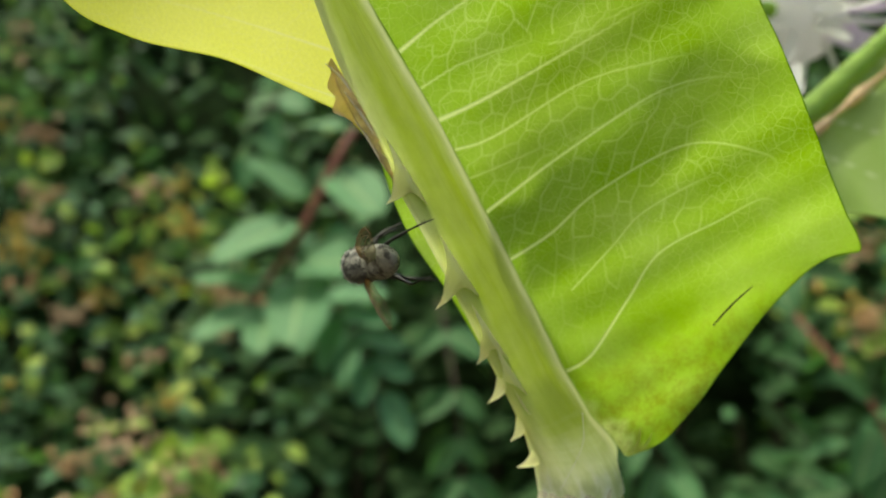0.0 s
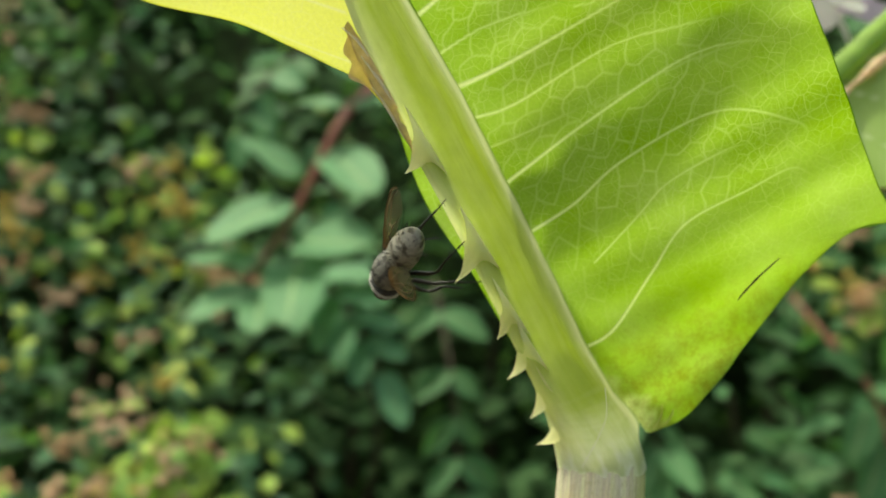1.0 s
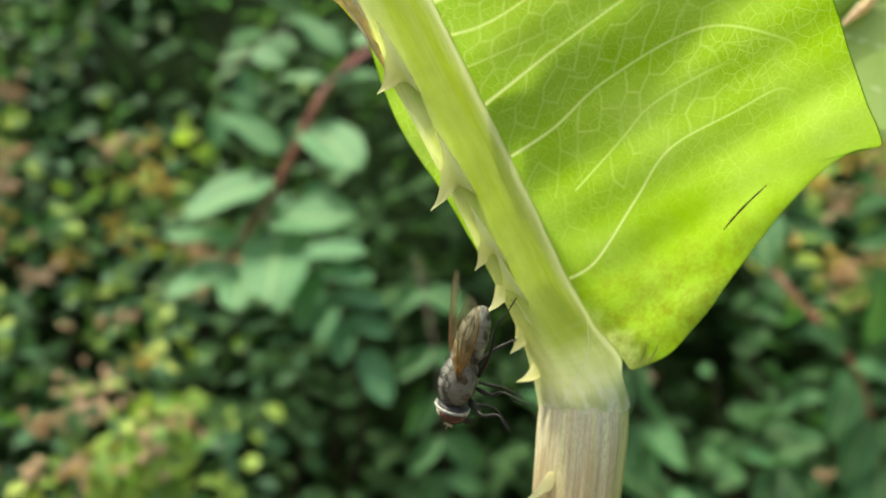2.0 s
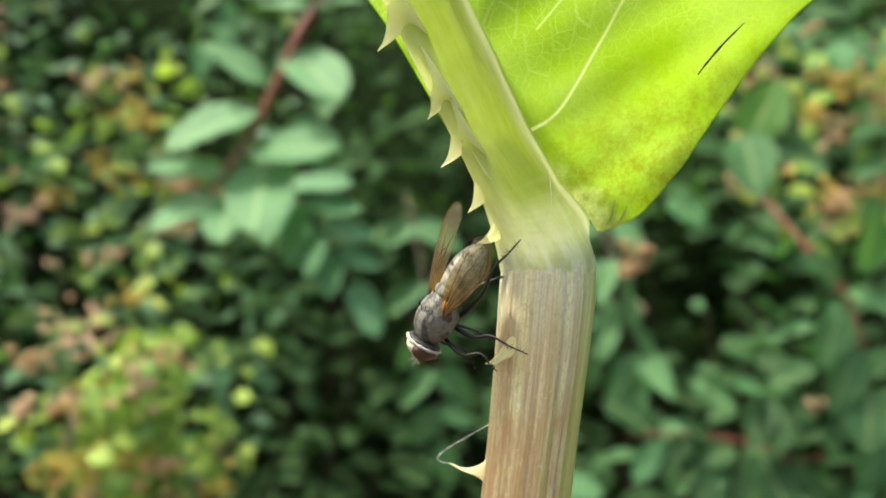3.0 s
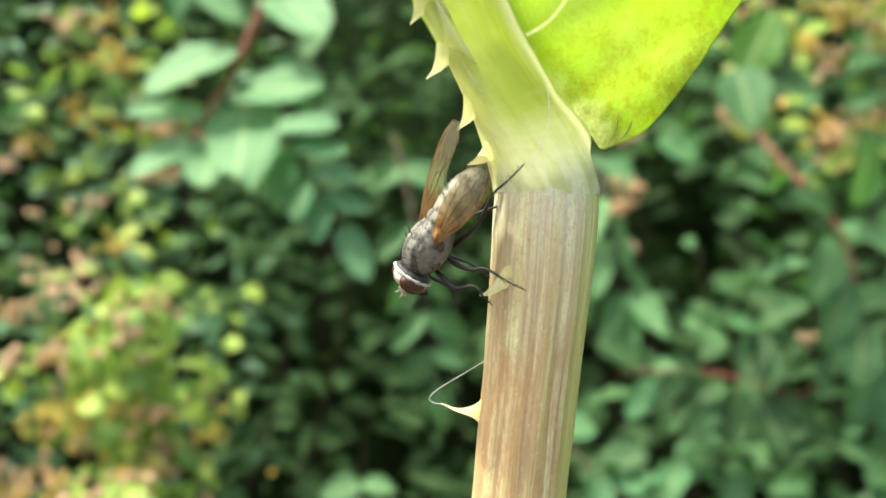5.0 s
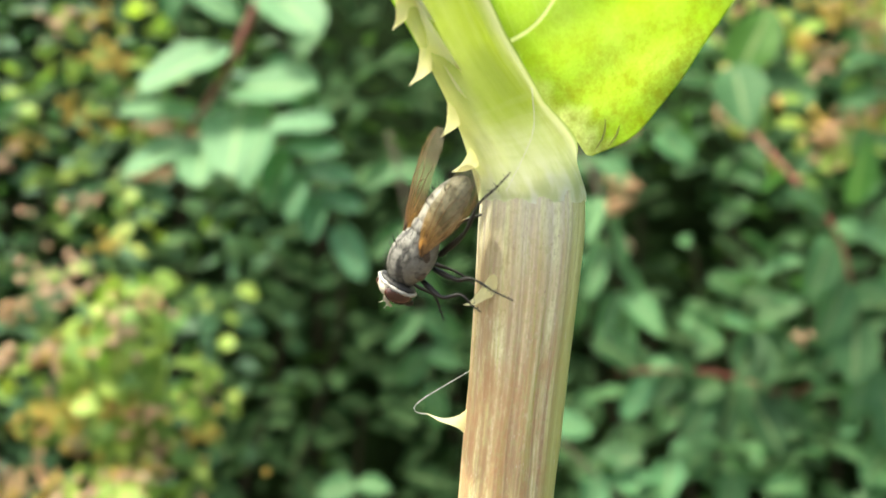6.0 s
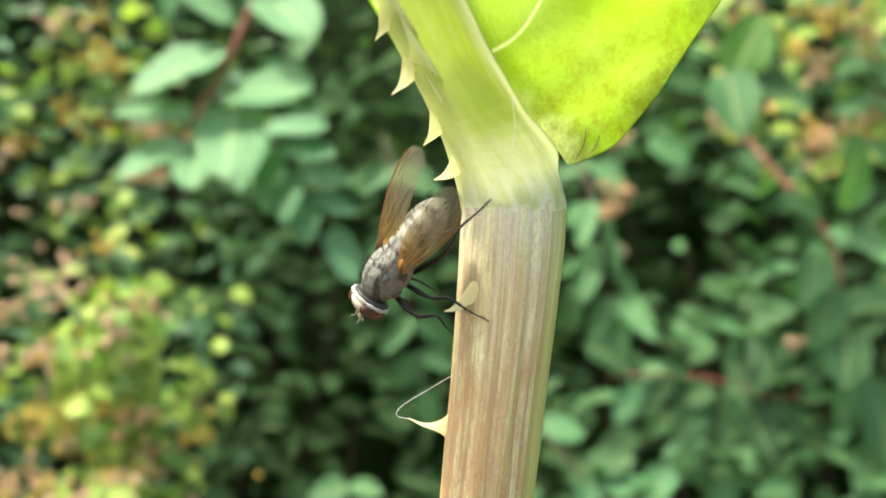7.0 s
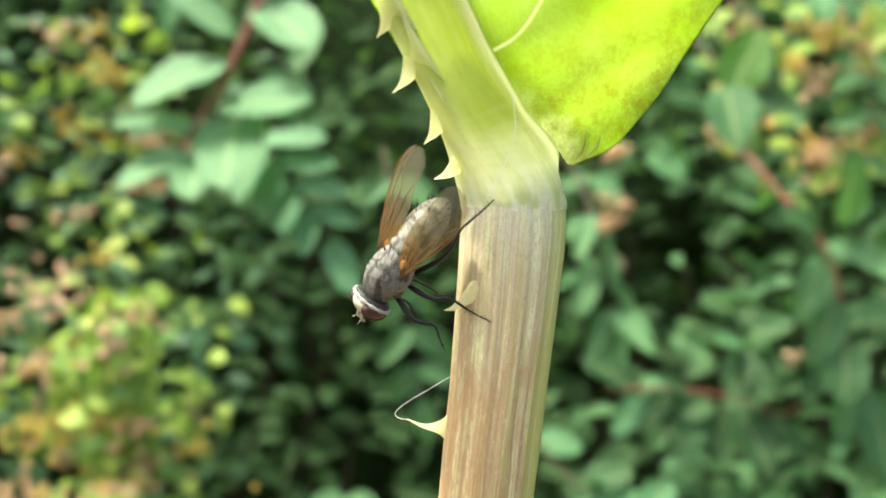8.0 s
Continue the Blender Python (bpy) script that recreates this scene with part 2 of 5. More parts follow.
def shrub_leaf(name, hues, per_island=False, rough=0.55, lit=1.6, amount=0.3, spec=0.2):
    """Shrub leaf whose hue is drawn per leaf, with a paler midrib and mottling."""
    n = Nodes(name)
    pick = n.add("ShaderNodeNewGeometry").outputs["Random Per Island"] if per_island else n.add("ShaderNodeObjectInfo").outputs["Random"]
    stops = [(i / max(1, len(hues) - 1), h) for i, h in enumerate(hues)]
    col = n.ramp(pick, stops)
    oc = n.coord("Object")
    col = n.mix(0.5, col, n.ramp(n.noise(oc, 260.0, 4.0), [(0.3, 0.55), (0.7, 1.2)]), "MULTIPLY")
    uv = n.coord("UV")
    sep = n.add("ShaderNodeSeparateXYZ", Vector=uv)
    rib = n.ramp(n.math("ABSOLUTE", sep.outputs[1]), [(0.0, 0.5), (0.06, 0.0)])
    col = n.mix(rib, col, (0.35, 0.45, 0.22))
    nb = n.bump(n.noise(oc, 500.0, 3.0), 0.2, 0.0005)
    n.surface(Base_Color=col, Roughness=rough, Specular_IOR_Level=spec, Normal=nb)
    return n.translucent(n.mix(1.0, col, (lit, lit * 1.15, lit * 0.5), "MULTIPLY"), amount, nb).mat


M_BLADE = blade_material("leaf_blade_green", (0.11, 0.20, 0.010), (0.58, 0.68, 0.30), (0.35, 0.60, 0.012), (0.86, 0.96, 0.40), 0.72, 1.0)
M_BLADE_THICK = blade_material("leaf_blade_thick", (0.08, 0.15, 0.02), (0.4, 0.5, 0.2), (0.10, 0.19, 0.006), (0.12, 0.2, 0.03), 0.12)
# yellower copy for the left half: its strong sunlight is in the colour
M_BLADE_SUNLIT = blade_material("leaf_blade_yellow_sunlit", (0.72, 0.74, 0.12), (0.80, 0.80, 0.4), (0.98, 0.99, 0.17), (0.98, 0.98, 0.42), 0.70)
M_BLADE_TOP = blade_material("leaf_blade_top", (0.32, 0.48, 0.10), (0.60, 0.70, 0.38), (0.42, 0.62, 0.05), (0.7, 0.85, 0.3), 0.35)
M_RIB = rib_material("midrib_skin")
M_PRICKLE = plain("prickle_cream", (0.92, 0.91, 0.66), 0.4, 0.10, 900, spec=0.35, through_colour=(0.99, 0.98, 0.74), amount=0.85)
M_STALK = plain("stalk_green", (0.24, 0.36, 0.08), 0.5, 0.25, 500, through_colour=(0.4, 0.6, 0.05), amount=0.4)
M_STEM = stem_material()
M_DRY = plain("dry_leaf_edge", (0.60, 0.48, 0.32), 0.35, 0.6, 1100, through_colour=(0.76, 0.60, 0.34), amount=0.5)
M_FIBRE = plain("torn_fibre", (0.85, 0.80, 0.66), 0.4, 0.15, 900, through_colour=(0.9, 0.85, 0.7), amount=0.4)
M_FOLD = plain("leaf_fold", (0.42, 0.43, 0.20), 0.6, 0.5, 900, through_colour=(0.62, 0.66, 0.16), amount=0.6)
M_SCAR = plain("leaf_scar", (0.05, 0.035, 0.015), 0.7, 0.4, 2000)
M_SILK = plain("silk", (0.75, 0.75, 0.72), 0.3, 0.1, 500)
M_PETAL = plain("petal_lilac", (0.72, 0.58, 0.80), 0.5, 0.15, 600, through_colour=(0.88, 0.76, 0.95), amount=0.65)
M_PETAL_W = plain("petal_white", (0.90, 0.89, 0.89), 0.5, 0.1, 600, through_colour=(0.98, 0.98, 0.98), amount=0.7)

# ---- ground ----
GROUND_Z = -520.0


def build_ground():
    bm = bmesh.new()
    # fine near the plants, coarse towards the horizon
    ring_r = [0, 80, 160, 260, 380, 540, 760, 1100, 2000, 5000, 20000, 100000, 900000]
    rings = []
    for r in ring_r:
        count = 1 if r == 0 else 48
        row = []
        for k in range(count):
            x, y = r * math.cos(k * math.tau / 48), r * math.sin(k * math.tau / 48) + 250
            h = 9 * noise.noise((x * 0.01, y * 0.01, 3.1)) + 4 * noise.noise((x * 0.05, y * 0.05, 1.7)) if r < 3000 else 0
            row.append(bm.verts.new((x, y, GROUND_Z + h)))
        rings.append(row)
    for a, b in zip(rings, rings[1:]):
        for k in range(48):
            if len(a) == 1:
                bm.faces.new((a[0], b[k], b[(k + 1) % 48]))
            else:
                bm.faces.new((a[k], b[k], b[(k + 1) % 48], a[(k + 1) % 48]))
    n = Nodes("soil")
    oc = n.coord("Object")
    c = n.ramp(n.noise(oc, 40.0, 8.0, 0.65), [(0.3, (0.03, 0.022, 0.014)), (0.55, (0.07, 0.05, 0.03)), (0.75, (0.05, 0.07, 0.02))])
    n.surface(Base_Color=c, Roughness=0.9, Normal=n.bump(n.noise(oc, 160.0, 6.0), 0.6, 0.004))
    g = part("ground", bm, n.mat)
    tagged(g, "dark brown bare soil beneath the shrubs", "ground", kind="structure")


build_ground()

# ---- the prickly plant ----
# leaf axes: along the midrib, across the blade, out of the underside
ORIGIN = Vector((-1.0, -0.6, 1.5))
ALONG = Vector((-0.383, -0.397, 0.834)).normalized()
ACROSS = Vector((0.924, -0.148, 0.353))
ACROSS = (ACROSS - ALONG * ACROSS.dot(ALONG)).normalized()
OUT = ALONG.cross(ACROSS).normalized()
if OUT.y > 0:
    OUT = -OUT


def leaf_point(a, b, c, axes=None):
    o, u, v, w = axes or (ORIGIN, ALONG, ACROSS, OUT)
    return o + u * a + v * b + w * c


def leaf_coords(p):
    q = p - ORIGIN
    return q.dot(ALONG), q.dot(ACROSS), q.dot(OUT)


def rib_right(a):
    return float(np.interp(a, (-3.4, -1.8, 0, 2, 6, 14, 24, 33, 75), (2.7, 3.0, 2.6, 1.9, 1.35, 0.8, -0.1, -1.4, -1.0)))


def blade_border(a):
    """Where the rib and its spreading foot give way to the thin blade."""
    return rib_right(a) + 0.6


def rib_left(a):
    return float(np.interp(a, (-3.4, -1, 0, 6, 16, 22, 30, 75), (-2.9, -2.7, -2.45, -2.3, -3.0, -3.6, -3.9, -1.6)))


def blade_lift(a, b):
    """How far the right half of the blade stands out of its plane."""
    edge = max(0.0, b) / 22
    low = float(np.interp(b, (0, 3, 6.5, 8.9, 13.2, 18.9, 22.6), (-1.9, -2.3, -1.9, -0.1, 3.2, 6.2, 6.2)))
    curl = -1.4 * math.exp(-((a - low) / 4.5) ** 2) * min(1.0, max(0.0, b - 2) / 6)
    wave = 0.3 * math.sin(a * 0.27 + 0.6) * edge ** 1.5 + 0.12 * math.sin(b * 0.42 + a * 0.12) * min(1, edge * 3)
    pucker = 0.05 * math.sin(a * 1.75 - b * 0.25) * min(1.0, edge * 5)
    return curl + wave + pucker


def vein_mask(points, lines):
    """For points (n, 2): strength and height of the nearest drawn vein."""
    pts = np.array(points)
    mask, rise = np.zeros(len(pts)), np.zeros(len(pts))
    for line, r0, r1 in lines:
        q = np.array([(p.x, p.y) for p in spline([(*p, 0) for p in line], 8 * len(line))])
        near = np.where(np.all((pts > q.min(0) - 0.5) & (pts < q.max(0) + 0.5), axis=1))[0]
        if not len(near):
            continue
        sub = pts[near]
        for k in range(len(q) - 1):
            r = 0.5 * (r0 + (r1 - r0) * (k / (len(q) - 1)) ** 0.7)
            weight, r = min(0.95, r / 0.105), max(r, 0.055)
            d = q[k + 1] - q[k]
            u = np.clip(((sub - q[k]) @ d) / (d @ d), 0, 1)
            dist = np.linalg.norm(sub - q[k] - u[:, None] * d, axis=1) / r
            m = np.clip(1.6 - dist, 0, 1) * weight * (min(1.0, 3.0 * (1 - k / (len(q) - 1)) + 0.05) if r0 > 0.1 else 1.0)
            mask[near] = np.maximum(mask[near], m)
            rise[near] = np.maximum(rise[near], r * 0.04 * np.clip(1 - (dist / 1.7) ** 2, 0, 1))
    return mask, rise


def blade_sheet(edge, mid, nu, nv, lift, axes=None, margin=0.035, lines=(), pale=None):
    """A blade between the midrib line and its outline, with raised veins and a rounded margin."""
    e, m = spline([(*p, 0) for p in edge], nv), spline([(*p, 0) for p in mid], nv)
    flat = [m[j].lerp(e[j], i / nu) for j in range(nv + 1) for i in range(nu + 1)]
    where = [(q.x, q.y) for q in flat]
    mask, rise = vein_mask(where, lines) if lines else (np.zeros(len(flat)), np.zeros(len(flat)))
    if pale:
        mask = np.maximum(mask, [pale(q.x, q.y) for q in flat])
    co = [leaf_point(q.x, q.y, lift(q.x, q.y) + rise[k], axes) for k, q in enumerate(flat)]
    faces = [(j * (nu + 1) + i, j * (nu + 1) + i + 1, (j + 1) * (nu + 1) + i + 1, (j + 1) * (nu + 1) + i) for j in range(nv) for i in range(nu)]
    bm = bmesh.new()
    tube(bm, [leaf_point(e[j].x, e[j].y, lift(e[j].x, e[j].y), axes) for j in range(nv + 1)], [margin] * (nv + 1), 6)
    bm.verts.index_update()
    off = len(co)
    co += [v.co.copy() for v in bm.verts]
    where += [(e[k // 6].x, e[k // 6].y) for k in range(len(bm.verts))]
    faces += [tuple(v.index + off for v in fc.verts) for fc in bm.faces]
    bm.free()
    me = bpy.data.meshes.new("blade")
    me.from_pydata([c * MM for c in co], [], faces)
    layer = me.uv_layers.new(name="UVMap")
    idx = np.empty(len(me.loops), dtype=np.int32)
    me.loops.foreach_get("vertex_index", idx)
    layer.data.foreach_set("uv", np.array(where, dtype=np.float32)[idx].ravel())
    me.polygons.foreach_set("use_smooth", np.ones(len(me.polygons), dtype=bool))
    att = me.attributes.new("vein", "FLOAT", "POINT")
    att.data.foreach_set("value", np.concatenate([mask, np.zeros(len(co) - off)]).astype(np.float32))
    return me


RIGHT_EDGE = [(-2.1, 3.8), (-2.1, 6.5), (-0.5, 9.5), (1.1, 11.5), (2.9, 13.7), (4.6, 16.0), (6.2, 18.9), (6.6, 20.9), (6.3, 22.5), (7.4, 22.6), (9.0, 22.3), (11.7, 21.9), (14.5, 21.7), (17.2, 21.5), (20.6, 21.1), (24, 20.6), (28, 20.3), (32, 19.9), (36, 19.5), (40, 19), (50, 16), (60, 12), (75, 0.5)]
RIGHT_MID = [(a, blade_border(a) - 0.05) for a in (-1.9, 0.2, 1.6, 2.8, 4.2, 5.6, 7, 8.6, 9.6, 10.4, 12, 14, 16.2, 18.6, 21.6, 24.8, 28.4, 32.2, 36.1, 40, 50, 60.5, 75)]
LEFT_EDGE = [(23.6, -3.8), (25.4, -4.3), (27.1, -5.0), (28.6, -6.3), (30.4, -7.9), (33.0, -10.4), (36.3, -14.9), (40.5, -17.9), (50, -19), (62, -12), (75, -1.0)]
LEFT_MID = [(a, rib_left(a) + 0.2) for a in (23, 24.5, 26, 28.5, 31, 34, 38, 42, 52, 62, 75)]
STRIP_EDGE = [(6, -2.35), (10, -2.8), (14, -3.35), (18, -4.15), (21, -4.2), (23.5, -4.0), (26, -3.9)]
STRIP_MID = [(a, rib_left(a) + 0.06) for a in (6, 10, 14, 18, 21, 23.5, 26)]
# side veins of the blade, from its foot upwards: line and width at its start
SIDE_VEINS = [([(5.6, 1.3), (6.2, 3.9), (9.0, 7.4), (11.3, 10.4), (12.0, 14.6), (12.3, 17.4), (11.3, 18.6)], 0.21),
              ([(11.0, 4.3), (12.9, 7.8), (14.2, 10.1), (14.9, 13.8), (14.8, 15.5)], 0.11),
              ([(14.3, 0.6), (15.1, 4.3), (16.6, 8.1), (17.4, 14.2), (15.0, 18.4), (13.8, 18.9)], 0.21),
              ([(17.7, 0.2), (18.5, 2.8), (19.6, 6.6), (21.1, 13.0), (20.8, 16.6), (19.6, 19.2)], 0.24),
              ([(20.4, 0.0), (20.4, 2.6), (20.6, 7.0)], 0.12),
              ([(22.5, 0.0), (22.3, 3.2), (23.4, 9.4), (23.0, 13.5), (22.4, 17.0)], 0.18),
              ([(24.5, -0.1), (24.7, 3.7), (25.6, 10.1), (26.4, 15.6)], 0.28),
              ([(26.7, -0.2), (27.2, 3.4), (26.8, 7.6)], 0.14),
              ([(29.2, -0.5), (30.4, 4.0), (32.0, 14.0)], 0.24)]


def vein_height(line, b):
    pts = sorted((q.y, q.x) for q in spline([(*p, 0) for p in line], 30))
    return float(np.interp(b, [p[0] for p in pts], [p[1] for p in pts]))


def blade_veins():
    """Side veins, and between each two of them an uneven net of cells."""
    rng = random.Random(8)
    lines = [(line, w, 0.07) for line, w in SIDE_VEINS]
    lines += [([(a, -1.2), (a + 1.6, 4), (a + 3.5, 11), (a + 3.6, 15)], 0.26, 0.08) for a in (34, 39, 44, 50)]
    for (low, w0), (top, w1) in zip(SIDE_VEINS, SIDE_VEINS[1:]):
        first = min(low[0][1], top[0][1]) + 0.8
        last = min(18.5, max(max(p[1] for p in low), max(p[1] for p in top)) + 0.6)
        mid_gap = vein_height(top, 0.5 * (first + last)) - vein_height(low, 0.5 * (first + last))
        tiers = max(2, round(mid_gap / 1.25))
        step = rng.uniform(0.75, 0.95)
        rows = []
        for r in range(tiers + 1):
            row, b = [], first
            while b < last:
                bj = b + rng.uniform(-0.24, 0.24) + 0.35 * r
                a0, a1 = vein_height(low, bj), vein_height(top, bj)
                sway = 0.10 if (len(row) + r) % 2 == 0 else -0.10
                f = r / tiers + (rng.uniform(-0.08, 0.08) + sway if 0 < r < tiers else 0.0)
                row.append((a0 + (a1 - a0) * f, bj))
                b += step
            rows.append(row)
        for r in range(tiers):
            for k, p in enumerate(rows[r]):
                fade = min(1.0, max(0.3, (p[0] - 5) / 9)) * rng.uniform(0.55, 1.0) * min(1.0, max(0.45, (19.5 - p[1]) / 7))
                if (k + r) % 2 == 0 and k < len(rows[r + 1]) and rng.random() < 0.9 and rows[r + 1][k][0] - p[0] > 0.2:
                    q = rows[r + 1][k]
                    bow = ((p[0] + q[0]) / 2, (p[1] + q[1]) / 2 + rng.uniform(-0.12, 0.12))
                    lines.append(([p, bow, q], 0.08 * fade, 0.07 * fade))
                if r and k + 1 < len(rows[r]) and rng.random() < 0.92:
                    q = rows[r][k + 1]
                    bow = ((p[0] + q[0]) / 2 + rng.uniform(-0.06, 0.06), (p[1] + q[1]) / 2)
                    lines.append(([p, bow, q], 0.085 * fade, 0.07 * fade))
    return lines


def base_pale(a, b):
    """Whitish flesh where the blade runs into the foot of the rib, in soft folds."""
    reach = (b - rib_right(a)) * 0.85 + max(0.0, a) * 0.36
    fold = 0.25 * math.sin(math.atan2(a + 4.0, b) * 34 + 0.6 * noise.noise((a, b, 0)))
    return max(0.0, min(0.75, (2.1 - reach) / 2.2 + 0.6 * fold * max(0.0, 1 - reach / 3.0) + 0.25 * noise.noise((a * 0.9, b * 0.9, 5.0)))) if reach < 3.6 else 0.0


def left_lift(a, b):
    back = -0.12 * math.exp(-(max(0.0, a - 20) / 8.0) ** 2)
    flare = max(0.0, -b - 5) / 15
    return back + 1.2 * flare + 0.5 * math.sin(a * 0.4) * flare


def prickle(name, base, tip, along, spread, parent, label="", bend=0.25, girth=0.55, flare=2.0):
    """A hooked prickle on a long flared foot."""
    bm = bmesh.new()
    base, tip, along = Vector(base), Vector(tip), Vector(along).normalized()
    d = tip - base
    mid = base + d * 0.55 - along * bend * d.length
    pts = spline([base - d * 0.25, base, mid, tip], 12)
    side = d.cross(along).normalized()
    across = side
    rows = []
    for i, p in enumerate(pts):
        t = i / 12
        w = spread * max(0.0, 1 - t * 1.15) ** flare + girth * 0.5 * (1 - t) ** 0.9 + 0.015
        h = girth * (1 - t) ** 1.1 + 0.015
        ax = (along - d.normalized() * along.dot(d.normalized()) * 0.3).normalized()
        rows.append([bm.verts.new(p + ax * w * math.cos(k * math.tau / 10) + across * h * math.sin(k * math.tau / 10)) for k in range(10)])
    for r, s in zip(rows, rows[1:]):
        for k in range(10):
            bm.faces.new((r[k], r[(k + 1) % 10], s[(k + 1) % 10], s[k]))
    bm.faces.new(rows[-1])
    bm.faces.new(list(reversed(rows[0])))
    return part(name, bm, M_PRICKLE, parent, label)


STEM_LINE = [(2.0, 6.0, 75), (1.2, 4.6, 40), (0.6, 3.8, 14), (0.3, 4.2, 7.0), (0.1, 2.8, 3.2), (0.03, 1.2, 1.6), (0.0, 0.0, -0.2), (-0.05, 0.0, -2.2), (-0.3, 0.1, -5.4), (-0.6, 0.3, -8.6), (-0.9, 0.5, -11.7), (-1.25, 0.75, -14.9), (-1.5, 1.0, -17.5), (-1.85, 1.25, -21), (-2.4, 1.65, -27), (-3.6, 2.6, -40), (-7, 6, -110), (-8, 9, -250), (-6, 10, GROUND_Z - 6)]
STEM_R = [1.6, 1.8, 1.9, 1.9, 1.9, 2.2, 2.75, 2.95, 2.9, 2.82, 2.76, 2.75, 2.72, 2.74, 2.8, 2.9, 3.6, 4.6, 6.0]


def build_stem(parent):
    bm = bmesh.new()
    uvl = bm.loops.layers.uv.new("UVMap")
    n, seg = 150, 96
    pts = spline(STEM_LINE, n)
    rad = [p.x for p in spline([(r, 0, 0) for r in STEM_R], n)]
    rows, where = [], {}
    for i, p in enumerate(pts):
        row = []
        for k in range(seg):
            th = k * math.tau / seg
            rib = 0.014 * math.cos(th * 13 + 0.6 * math.sin(p.z * 0.05)) + 0.003 * math.cos(th * 29 + 1.0) + 0.012 * noise.noise((th * 3, p.z * 0.3, 0))
            r = rad[i] * (1 + rib * min(1.0, max(0.25, (-p.z - 0.5) / 3.0)))
            v = bm.verts.new((p.x + r * math.cos(th), p.y + r * math.sin(th), p.z))
            where[v] = (k, p.z)
            row.append(v)
        rows.append(row)
    for r, s in zip(rows, rows[1:]):
        for k in range(seg):
            fc = bm.faces.new((r[k], s[k], s[(k + 1) % seg], r[(k + 1) % seg]))
            for lp, kk in zip(fc.loops, (k, k, k + 1, k + 1)):
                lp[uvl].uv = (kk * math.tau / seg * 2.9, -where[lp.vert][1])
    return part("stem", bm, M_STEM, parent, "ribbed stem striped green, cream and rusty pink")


def rib_profile(a):
    """Half-section of the rib at a, right foot to left foot; open towards the upper side."""
    r, l = rib_right(a), rib_left(a)
    keel = float(np.interp(a, (2, 5, 12, 30, 75), (2.0, 1.6, 1.3, 1.15, 0.5)))
    w = r - l
    prof = [(r + 0.60, 0.02), (r + 0.40, 0.07), (r + 0.18, 0.15), (r - 0.06 * w, 0.24), (r - 0.14 * w, 0.25), (r - 0.25 * w, 0.32 * keel), (r - 0.45 * w, 0.62 * keel), (r - 0.68 * w, 0.88 * keel), (r - 0.86 * w, keel), (r - 0.97 * w, 0.84 * keel), (l - 0.02, 0.55 * keel), (l + 0.02, 0.30 * keel), (l + 0.10, 0.10 * keel)]
    return [(q.x, q.y) for q in spline([(x, y, 0) for x, y in prof], 40)]


def build_midrib(parent):
    """Keeled rib under the leaf whose foot spreads round the front of the stem."""
    bm = bmesh.new()
    uvl = bm.loops.layers.uv.new("UVMap")
    rows, where = [], {}
    start, m = 6.5, 41
    # foot: from the clasped stem up to the rib's section, as smooth curves
    first, after = rib_profile(start), rib_profile(start + 0.5)
    steps = 44
    for i in range(steps):
        t = i / steps
        h00, h10, h01, h11 = 2 * t ** 3 - 3 * t * t + 1, t ** 3 - 2 * t * t + t, 3 * t * t - 2 * t ** 3, t ** 3 - t * t
        row = []
        for k in range(m):
            u = k / (m - 1)
            th = radians(42 - 232 * u)
            low = Vector((2.96 * math.cos(th), 2.96 * math.sin(th), -1.35 + 0.10 * math.sin(u * 9) + 0.07 * math.sin(u * 31)))
            top = leaf_point(start, *first[k])
            rise = (leaf_point(start + 0.5, *after[k]) - top) * 2 * 7.5
            lean = Vector((0.35 * math.cos(th), 0.35 * math.sin(th), 5.6))
            p = low * h00 + lean * h10 + top * h01 + rise * h11
            fold = 0.045 * math.sin(u * 40 + 1.5 * math.sin(t * 3)) * math.sin(math.pi * min(1, t * 1.4)) * (1 - t) + 0.10 * noise.noise((u * 7, t * 2.2, 4.0)) * math.sin(math.pi * t)
            row.append(p + Vector((math.cos(th), math.sin(th), -0.3)) * fold)
        # the right side of the foot runs out into the blade in a soft fillet
        flat = [leaf_coords(p) for p in row]
        k0 = max(range(m), key=lambda k: flat[k][1]) + 5
        a0, b0, c0 = flat[k0]
        ease = min(1.0, max(0.0, (a0 + 3.2) / 3.0))
        ease = ease * ease * (3 - 2 * ease)
        for k in range(k0):
            q = 1 - k / k0
            a = a0 - 0.3 * q
            b = b0 + (blade_border(a) - b0) * q
            land = blade_lift(a, b) + 0.03
            fillet = leaf_point(a, b, c0 + (land - c0) * (1 - (1 - q) ** 2))
            row[k] = row[k].lerp(fillet, ease)
        verts = []
        for k, p in enumerate(row):
            v = bm.verts.new(p)
            where[v] = (start - 8.3 * (1 - t), k / (m - 1))
            verts.append(v)
        rows.append(verts)
    n = 120
    for i in range(n + 1):
        a = start + 70.8 * (i / n) ** 1.3
        row = []
        for k, (b, c) in enumerate(rib_profile(a)):
            wob = 0.05 * noise.noise((a * 0.4, b * 1.2, 0.0))
            v = bm.verts.new(leaf_point(a, b + wob, c + wob))
            where[v] = (a, k / (m - 1))
            row.append(v)
        rows.append(row)
    for r, s in zip(rows, rows[1:]):
        for k in range(m - 1):
            fc = bm.faces.new((r[k], s[k], s[k + 1], r[k + 1]))
            for lp in fc.loops:
                lp[uvl].uv = where[lp.vert]
    return part("midrib", bm, M_RIB, parent, "thick pale green keeled midrib with prickles")


